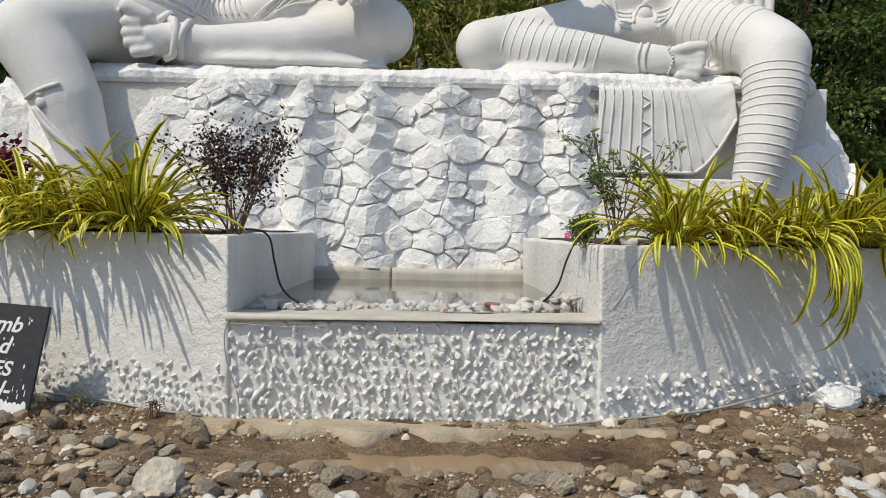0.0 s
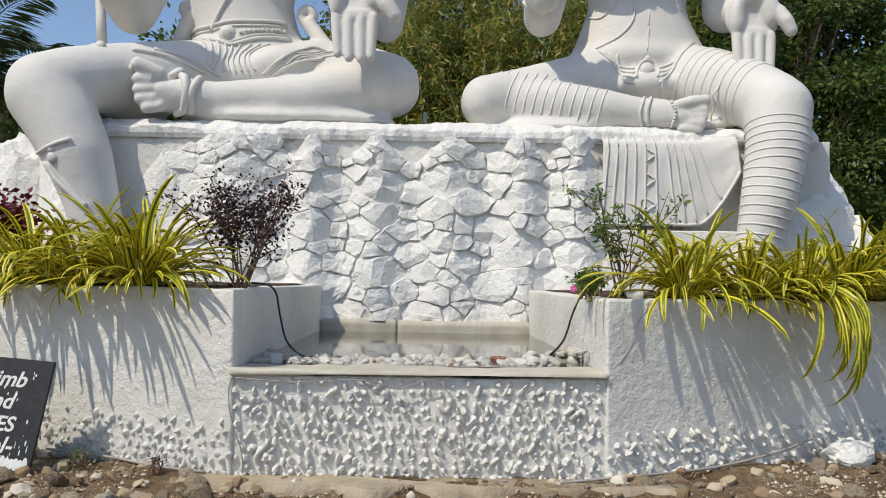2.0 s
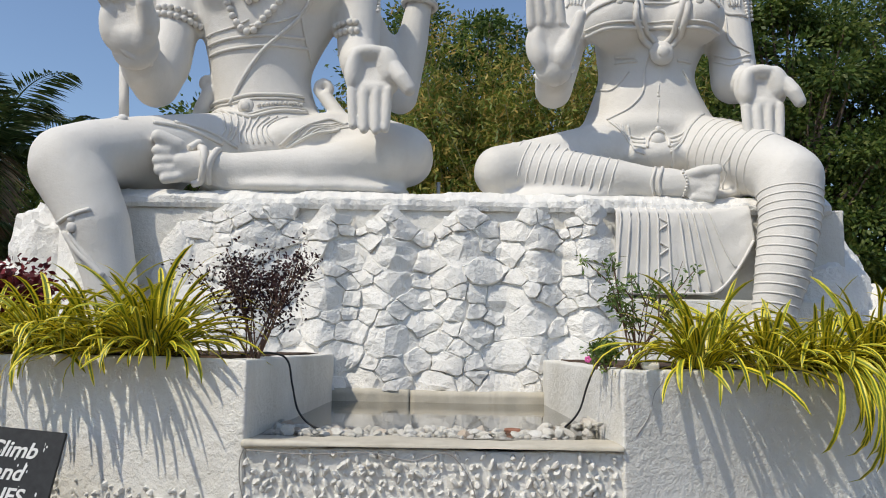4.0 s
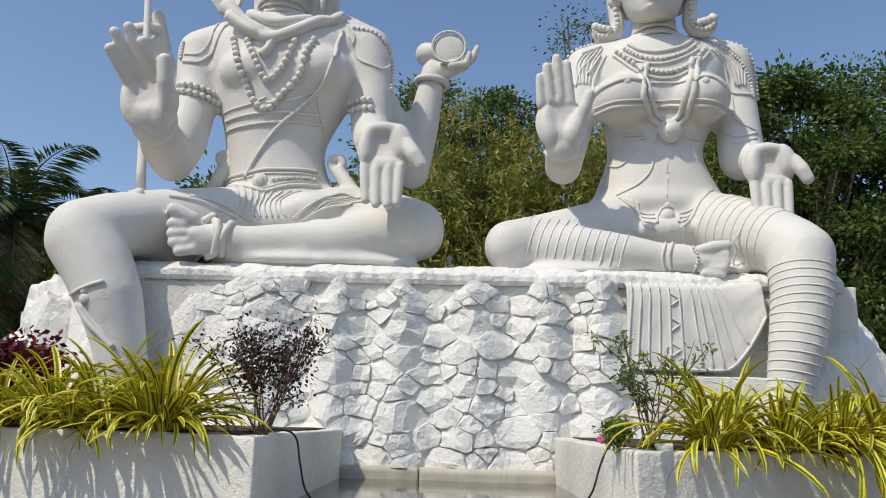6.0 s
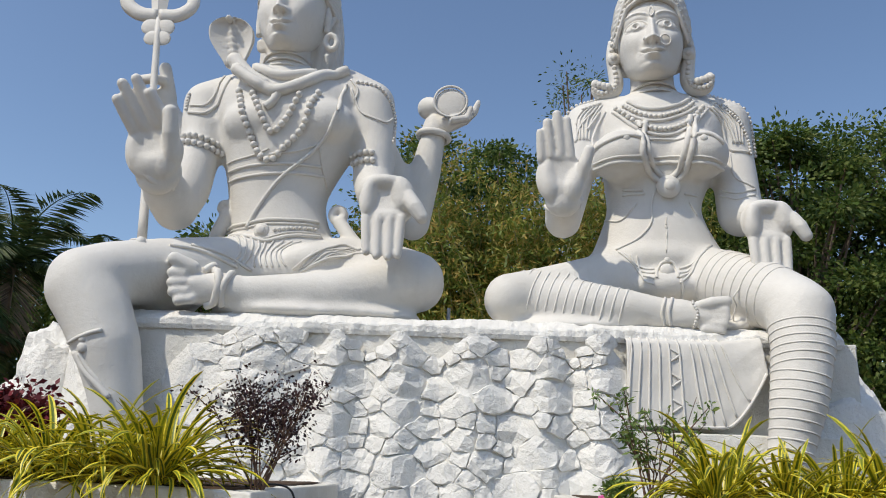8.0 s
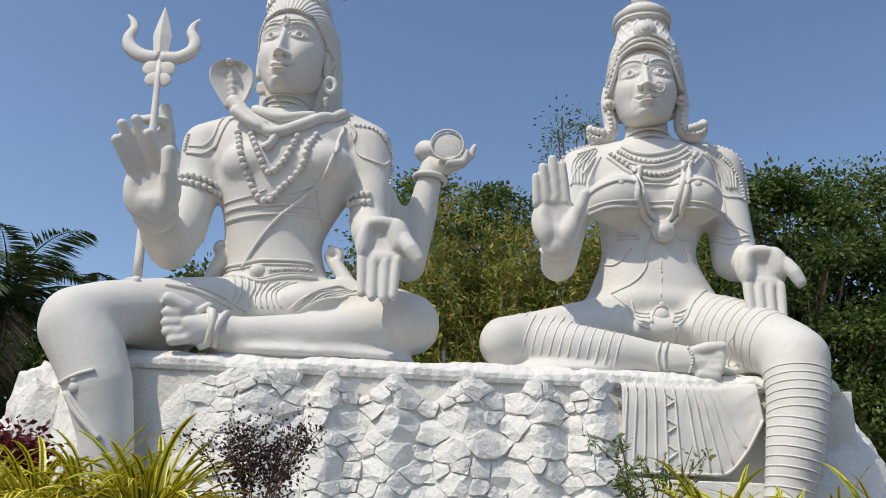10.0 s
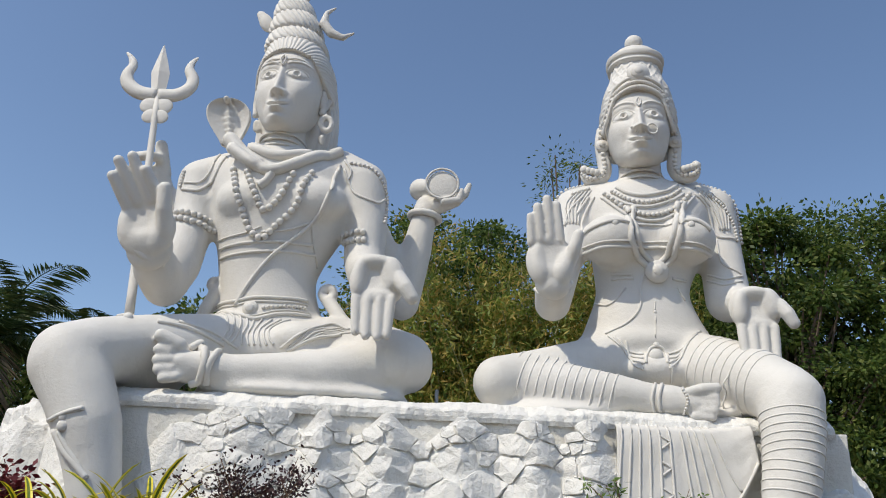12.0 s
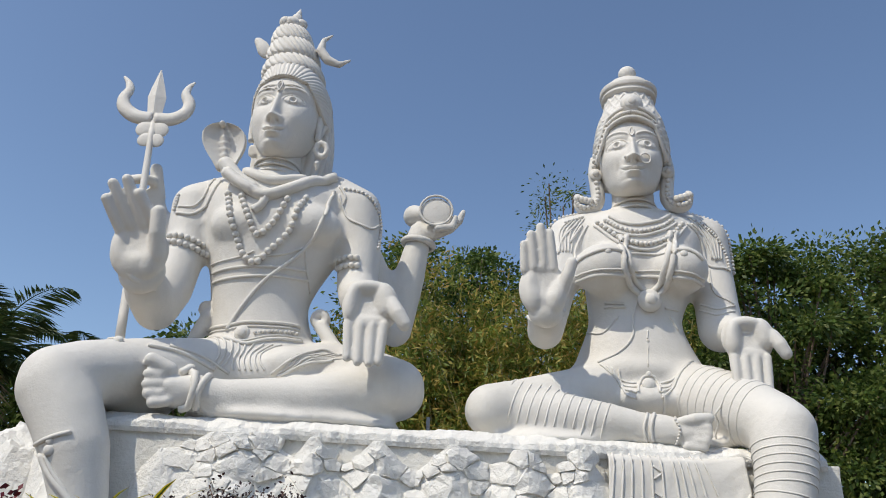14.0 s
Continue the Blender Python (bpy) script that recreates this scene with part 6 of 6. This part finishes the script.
def shrub(name, x, y, z, label, stems, height, lean, mat, leaf, per, seed, start=0.3, tuft=0.035, long=2.2, branchy=2):
    rnd = random.Random(seed)
    top = base(name, x, y, z, label, "plant")
    spots = []
    for i in range(stems):
        a = i / stems * math.tau + rnd.uniform(-0.5, 0.5)
        h = height * rnd.uniform(0.6, 1.05)
        out = lean * rnd.uniform(0.3, 1.0)
        foot = Vector((rnd.uniform(-0.06, 0.06), rnd.uniform(-0.05, 0.05), -0.02))
        tip = Vector((math.cos(a) * out, math.sin(a) * out * 0.5, h))
        path = catmull([foot, foot.lerp(tip, 0.5) + Vector((rnd.uniform(-0.05, 0.05), 0, 0.05)), tip], 6)
        runs = [path]
        for _ in range(branchy):
            k = rnd.randint(4, 9)
            p = path[k]
            q = p + Vector((rnd.uniform(-0.2, 0.2), rnd.uniform(-0.1, 0.1), rnd.uniform(0.1, 0.3))) * (height / 0.8)
            runs.append([p.lerp(q, t / 4) for t in range(5)])
        bm = bmesh.new()
        for run in runs:
            tube(bm, run, [0.007 * (1 - 0.7 * k / len(run)) for k in range(len(run))], 5)
            for _ in range(per):
                t = start + (1 - start) * rnd.random() ** 0.7
                k = min(len(run) - 1, int(t * len(run)))
                spots.append(run[k] + Vector([rnd.gauss(0, tuft) for _ in range(3)]))
        part("stem", bm, TWIG, top)
    leaf_cloud("leaves", spots, leaf, mat, top, seed, long)
    return top


shrub("plum_shrub", -1.50, 6.95, 1.63, "thin shrub with small dark purple leaves", 13, 0.88, 0.52, PLUM, 0.020, 54, 4, 0.25, 0.05, 1.8, 3)
bush = shrub("flowering_shrub", 1.56, 6.95, 1.6, "sparse green shrub with upright leafy stems", 13, 0.84, 0.50, GREEN, 0.021, 22, 7, 0.45, 0.022, 3.4, 1)
low = shrub("low_shrub", 1.27, 6.95, 1.6, "low green bush with one pink flower", 9, 0.16, 0.18, GREEN, 0.02, 45, 8, 0.1, 0.03, 2.4, 1)
bm = bmesh.new()
for k in range(5):
    a = k * math.tau / 5
    ball(bm, (-0.12 + 0.016 * math.cos(a), -0.10, 0.06 + 0.016 * math.sin(a)), 0.013, 8, 6, (1, 0.4, 1))
part("flower", bm, PINK, low, "small pink flower")
shrub("crimson_shrub", -4.35, 8.35, 1.63, "rounded bush of dark crimson leaves", 18, 0.68, 0.55, CRIMSON, 0.05, 150, 9, 0.1, 0.11, 1.5, 2)
shrub("weed", -2.55, 6.52, G + 0.03, "small green weed at the wall foot", 6, 0.12, 0.12, GREEN, 0.012, 14, 10, 0.1, 0.03, 2.5, 0)
shrub("weed", -1.95, 6.38, G + 0.02, "small dry weed at the wall foot", 5, 0.10, 0.08, PLUM, 0.008, 8, 12, 0.1, 0.03, 2.5, 1)

# ---- hoses, sign, post ----
BLACK = plain("black_rubber", (0.02, 0.02, 0.022), 0.5, 0.4, 0, 0.2)
GREYPIPE = plain("grey_cable", (0.33, 0.31, 0.28), 0.6, 0.4, 0, 0.2)


def hose(name, label, r, mat, *pts):
    bm = bmesh.new()
    tube(bm, catmull(pts, 8), r, 8)
    return tagged(part(name, bm, mat, None, "", True), label, "hose")


hose("hose", "black rubber hose bent over the planter into the basin", 0.009, BLACK, (-1.62, 7.0, 1.655), (-1.40, 7.2, 1.665), (-1.30, 7.3, 1.60), (-1.25, 7.28, 1.40), (-1.18, 7.25, 1.18), (-1.02, 7.2, 1.06), (-0.80, 7.3, 1.03), (-0.4, 7.5, 1.02))
hose("hose", "black rubber hose bent over the planter into the basin", 0.009, BLACK, (1.40, 7.1, 1.605), (1.27, 7.12, 1.60), (1.20, 7.15, 1.45), (1.13, 7.2, 1.22), (1.0, 7.3, 1.07), (0.85, 7.35, 1.03))
hose("cable", "thin grey cable hanging below the basin rim", 0.005, GREYPIPE, (-1.40, 6.34, 1.0), (-1.43, 6.36, 0.9), (-1.42, 6.36, 0.75), (-1.38, 6.37, 0.6), (-1.33, 6.37, 0.45), (-1.32, 6.37, 0.30))
hose("cable", "thin grey cable hanging below the basin rim", 0.004, GREYPIPE, (-1.38, 6.34, 0.99), (-0.95, 6.35, 0.965), (-0.5, 6.34, 0.985), (-0.2, 6.36, 0.93), (0.05, 6.36, 0.985), (0.22, 6.37, 0.8), (0.28, 6.37, 0.55), (0.32, 6.34, 0.32), (0.6, 6.3, 0.28))
hose("cable", "grey cable along the wall foot", 0.010, GREYPIPE, (0.9, 6.30, 0.27), (1.5, 6.37, 0.31), (2.2, 6.60, 0.33), (2.8, 6.80, 0.42), (3.1, 6.92, 0.50))
hose("cable", "grey cable along the wall foot", 0.010, GREYPIPE, (-3.0, 6.92, 0.34), (-2.4, 6.70, 0.33), (-2.0, 6.52, 0.31), (-1.6, 6.40, 0.30))

BOARD = plain("black_board", (0.018, 0.019, 0.02), 0.55, 0.4, 0, 0.4, 20, 0.002)
LETTER = plain("white_letters", (0.72, 0.72, 0.70), 0.6, 0.3, 0, 0.1)


def sign_board():
    top = base("sign_board", -3.21, 6.36, 0.36, "leaning black board with white hand-painted words", "sign")
    top.rotation_euler = (radians(-15), radians(4), radians(-4))
    bm = bmesh.new()
    bmesh.ops.create_cube(bm, size=1, matrix=Matrix.LocRotScale((0, 0, 0.38), None, (0.78, 0.025, 0.76)))
    bmesh.ops.bevel(bm, geom=bm.edges[:], offset=0.004, segments=1, affect="EDGES")
    part("board", bm, BOARD, top)

    def word(text, x, z, size, shear=0.25):
        cu = bpy.data.curves.new("word", "FONT")
        cu.body, cu.size, cu.shear, cu.extrude, cu.align_x = text, size, shear, 0.0015, "RIGHT"
        cu.offset = 0.003
        ob = new("word", cu)
        dg = bpy.context.evaluated_depsgraph_get()
        me = bpy.data.meshes.new_from_object(ob.evaluated_get(dg))
        bpy.data.objects.remove(ob)
        me.materials.clear()
        me.materials.append(LETTER)
        w = new("word", me)
        w.parent = top
        w.matrix_basis = Matrix.LocRotScale((x, -0.0145, z), Euler((radians(90), 0, 0)), None)
    word("Climb", 0.21, 0.555, 0.16)
    word("and", 0.15, 0.395, 0.16)
    word("TUES", 0.20, 0.235, 0.15, 0.15)
    word("ool-", 0.22, 0.085, 0.16)
    rnd = random.Random(3)
    bm = bmesh.new()
    for _ in range(60):
        x, z = rnd.uniform(-0.36, 0.36), rnd.random() ** 2.2 * 0.66 + 0.015
        h = rnd.uniform(0.006, 0.05) * (1.6 if z < 0.2 else 0.7)
        ball(bm, (x, -0.0135, z), 1, 8, 6, (rnd.uniform(0.002, 0.007), 0.0012, h * 0.5))
    for k in range(22):
        x = -0.36 + k * 0.0335
        ball(bm, (x, -0.0135, 0.01), 1, 8, 6, (0.022, 0.0012, rnd.uniform(0.03, 0.075)))
    tagged(part("paint_drips", bm, LETTER, top), "white paint splashes and drips", "", "", "stuff")


sign_board()
STEEL = plain("dull_steel", (0.35, 0.35, 0.34), 0.45, 0.5, 0.6, 0.2)
bm = bmesh.new()
tube(bm, [Vector((-0.13, 13.0, z)) for z in (3.6, 3.9, 4.2, 4.36)], 0.03, 10)
tagged(part("steel_post", bm, STEEL, None, "", True), "short dull steel post standing on the plinth", "post")
bm = bmesh.new()
tube(bm, catmull([(1.66, 6.512, 1.57), (1.63, 6.498, 1.50), (1.57, 6.478, 1.42), (1.54, 6.468, 1.30), (1.50, 6.455, 1.22), (1.42, 6.428, 1.12)], 5), 0.004, 4)
part("crack", bm, GREYPIPE, planter_e, "thin dark crack in the plaster")
hose("slab", "small pale stone slab on the planter edge", 0.03, PALE, (1.52, 6.62, 1.62), (1.58, 6.62, 1.62), (1.64, 6.63, 1.62))

# ---- trees behind ----
BARK = plain("tree_bark", (0.16, 0.12, 0.09), 0.9, 0.2, 0, 0.35, 6, 0.02)
CANE = plain("bamboo_cane", (0.30, 0.27, 0.12), 0.6, 0.3, 0, 0.3, 6, 0.01)
BROAD = foliage("broad_leaf", [(0.0, (0.035, 0.07, 0.016)), (0.4, (0.08, 0.14, 0.03)), (0.75, (0.14, 0.20, 0.045)), (1.0, (0.24, 0.28, 0.08))], 0.4)
BAMBOO = foliage("bamboo_leaf", [(0.0, (0.09, 0.15, 0.025)), (0.4, (0.20, 0.26, 0.045)), (0.75, (0.36, 0.32, 0.07)), (1.0, (0.50, 0.34, 0.10))], 0.35)
PALM = foliage("palm_leaf", [(0.0, (0.03, 0.06, 0.02)), (0.6, (0.06, 0.11, 0.03)), (1.0, (0.14, 0.17, 0.06))], 0.25)
DEAD = foliage("dead_frond", [(0.0, (0.12, 0.08, 0.04)), (1.0, (0.26, 0.19, 0.11))], 0.2)


def tree(x, y, label, height, reach, low, mat, leaf, clumps, per, seed, long=1.8, clump=1.0, droop=0.3):
    """Trunk, limbs that fork outwards, and leaf clumps round the limb ends; low is where the crown starts."""
    rnd = random.Random(seed)
    rng = np.random.default_rng(seed)
    top = base("tree", x, y, 0.1, label, "tree", "trees behind the statues")
    bm = bmesh.new()
    trunk = catmull([(0, 0, 0), (rnd.uniform(-0.3, 0.3), 0, height * 0.3), (rnd.uniform(-0.6, 0.6), rnd.uniform(-0.4, 0.4), height * 0.7)], 6)
    tube(bm, trunk, [0.28 * (1 - 0.6 * k / len(trunk)) for k in range(len(trunk))], 10)
    part("trunk", bm, BARK, top, "", True)
    spots, bm = [], bmesh.new()
    for i in range(clumps):
        a = rnd.uniform(0, math.tau)
        t = rnd.random()
        z = low + (height - low) * t
        wide = reach * (0.55 + 0.75 * math.sin(math.pi * (0.15 + 0.8 * t))) * 0.8
        r = wide * math.sqrt(rnd.random())
        end = Vector((r * math.cos(a), r * 0.7 * math.sin(a), z - 0.3 * (r / reach) ** 2 * height * 0.2))
        k = min(len(trunk) - 1, int(len(trunk) * min(0.95, 0.25 + 0.6 * t * rnd.random())))
        if i % 2 == 0:
            mid = trunk[k].lerp(end, 0.5) + Vector((0, 0, 0.4))
            run = catmull([trunk[k], mid, end], 3)
            tube(bm, run, [0.07 * (1 - 0.8 * j / len(run)) + 0.008 for j in range(len(run))], 5)
        s = clump * rnd.uniform(0.5, 1.25)
        pts = rng.normal(size=(per, 3)) * np.array([s, s, s * 0.5]) * 0.46 + np.array(end)
        spots.append(pts)
    tagged(part("branches", bm, BARK, top), kind="stuff")
    leaf_cloud("crown", np.concatenate(spots), leaf, mat, top, seed, long, "", droop)
    return top


def cane_clump(x, y, label, height, canes, seed, lean=1.6):
    """Bamboo: many thin canes that arch outwards, hung with narrow leaves."""
    rnd = random.Random(seed)
    top = base("bamboo", x, y, 0.1, label, "bamboo", "trees behind the statues")
    spots, bm = [], bmesh.new()
    for i in range(canes):
        a, h = rnd.uniform(0, math.tau), height * rnd.uniform(0.55, 1.05)
        f = Vector((rnd.uniform(-1.4, 1.4), rnd.uniform(-1, 1), 0))
        out = lean * rnd.uniform(0.3, 1.3)
        run = catmull([f, f + Vector((0.25 * out * math.cos(a), 0.2 * out * math.sin(a), h * 0.6)), f + Vector((out * math.cos(a), 0.7 * out * math.sin(a), h))], 8)
        tube(bm, run, [0.035 * (1 - 0.8 * k / len(run)) + 0.004 for k in range(len(run))], 5)
        for k in range(int(h * 26)):
            p = run[min(len(run) - 1, int(len(run) * (0.12 + 0.88 * rnd.random())))]
            c = p + Vector((rnd.gauss(0, 0.45), rnd.gauss(0, 0.4), rnd.gauss(-0.1, 0.4)))
            for _ in range(6):
                spots.append(c + Vector((rnd.gauss(0, 0.13), rnd.gauss(0, 0.13), rnd.gauss(0, 0.10))))
    tagged(part("canes", bm, CANE, top), kind="stuff")
    leaf_cloud("leaves", spots, 0.06, BAMBOO, top, seed, 4.2, "", 0.8)


def palm(x, y, label, height, frond, count, seed):
    rnd = random.Random(seed)
    top = base("palm_tree", x, y, 0.1, label, "palm", "palms behind the statues")
    bm = bmesh.new()
    trunk = catmull([(0, 0, 0), (0.1, 0, height * 0.5), (0, 0, height)], 8)
    tube(bm, trunk, [0.16 - 0.05 * k / len(trunk) for k in range(len(trunk))], 10)
    part("trunk", bm, BARK, top, "", True)
    for i in range(count):
        a = i * 2.4 + rnd.uniform(-0.2, 0.2)
        lift = radians(78 - 105 * (i / count) ** 1.1)
        bm = bmesh.new()
        p, ang, n = trunk[-1].copy(), lift, 30
        side = Vector((-math.sin(a), math.cos(a), 0))
        size = frond * rnd.uniform(0.8, 1.1)
        rib = []
        for k in range(n):
            rib.append(p.copy())
            p += Vector((math.cos(a) * math.cos(ang), math.sin(a) * math.cos(ang), math.sin(ang))) * size / n
            ang -= radians(105) / n * (0.3 + 1.4 * k / n)
        tube(bm, rib, [0.03 * (1 - k / n) + 0.005 for k in range(n)], 4)
        for k in range(3, n):
            t = k / n
            d = (rib[k] - rib[k - 1]).normalized()
            w = size * 0.34 * math.sin(math.pi * min(1, 0.12 + 0.85 * t)) ** 0.7
            for s in (-1, 1):
                for h in (0, 0.5):
                    c = rib[k].lerp(rib[k - 1], h)
                    tip = c + (side * s * 0.8 + d * 0.55 + Vector((0, 0, -0.25 - 0.3 * rnd.random()))).normalized() * w * rnd.uniform(0.85, 1.1)
                    mid = c.lerp(tip, 0.45) + Vector((0, 0, 0.03))
                    e = d * 0.034
                    bm.faces.new([bm.verts.new(v) for v in (c, mid + e, tip, mid - e)])
        part("frond", bm, DEAD if i > count * 0.86 else PALM, top, "dry brown frond" if i > count * 0.86 else "")


palm(-11.8, 20.5, "tall palm with arching green fronds", 6.6, 3.1, 19, 1)
palm(-10.0, 22.5, "slender palm with arching green fronds", 6.6, 2.0, 17, 2)
palm(-13.5, 19.0, "tall palm with arching green fronds", 5.2, 3.6, 24, 3)
palm(-12.2, 18.0, "short palm with dense hanging fronds", 3.6, 3.0, 26, 4)
cane_clump(-1.2, 26, "arching bamboo with yellow green leaves", 11.5, 26, 21)
cane_clump(1.6, 25, "arching bamboo with yellow brown leaves", 10.5, 28, 22)
cane_clump(4.4, 26, "arching bamboo with yellow green leaves", 11.5, 26, 23)
cane_clump(7.0, 27, "arching bamboo with yellow green leaves", 10.5, 22, 24)
tree(-1.3, 30, "leafy dark green tree behind the bamboo", 14.6, 3.4, 3, BROAD, 0.11, 130, 230, 31)
tree(1.4, 31, "leafy dark green tree behind the bamboo", 15.2, 2.4, 4, BROAD, 0.11, 90, 230, 32)
tree(5.0, 31, "thin tree with open feathery crown", 18.6, 1.6, 11, BROAD, 0.07, 30, 60, 33, 2.6, 0.9)
tree(11.6, 27, "broad leafy green tree", 13.6, 4.6, 2.5, BROAD, 0.11, 240, 240, 34)
tree(16.6, 28, "broad leafy green tree", 15.0, 4.8, 2.5, BROAD, 0.11, 240, 240, 35)
tree(20.5, 26, "broad leafy green tree", 12.0, 4.6, 2.0, BROAD, 0.12, 140, 200, 36)
tree(9.5, 31, "leafy dark green tree", 11.5, 4.2, 1.5, BROAD, 0.12, 150, 220, 37)
tree(-7.3, 24, "low leafy tree behind the statue", 8.6, 1.7, 2.5, BROAD, 0.10, 70, 170, 38)
tree(-14.5, 25, "leafy dark green tree", 7.4, 4.2, 1.5, BROAD, 0.12, 150, 200, 39)
tree(-9.5, 27, "leafy dark green tree", 6.6, 3.6, 1.0, BROAD, 0.12, 110, 200, 40)
tree(-4.0, 29, "leafy dark green tree", 7.0, 3.4, 1.0, BROAD, 0.12, 110, 200, 41)
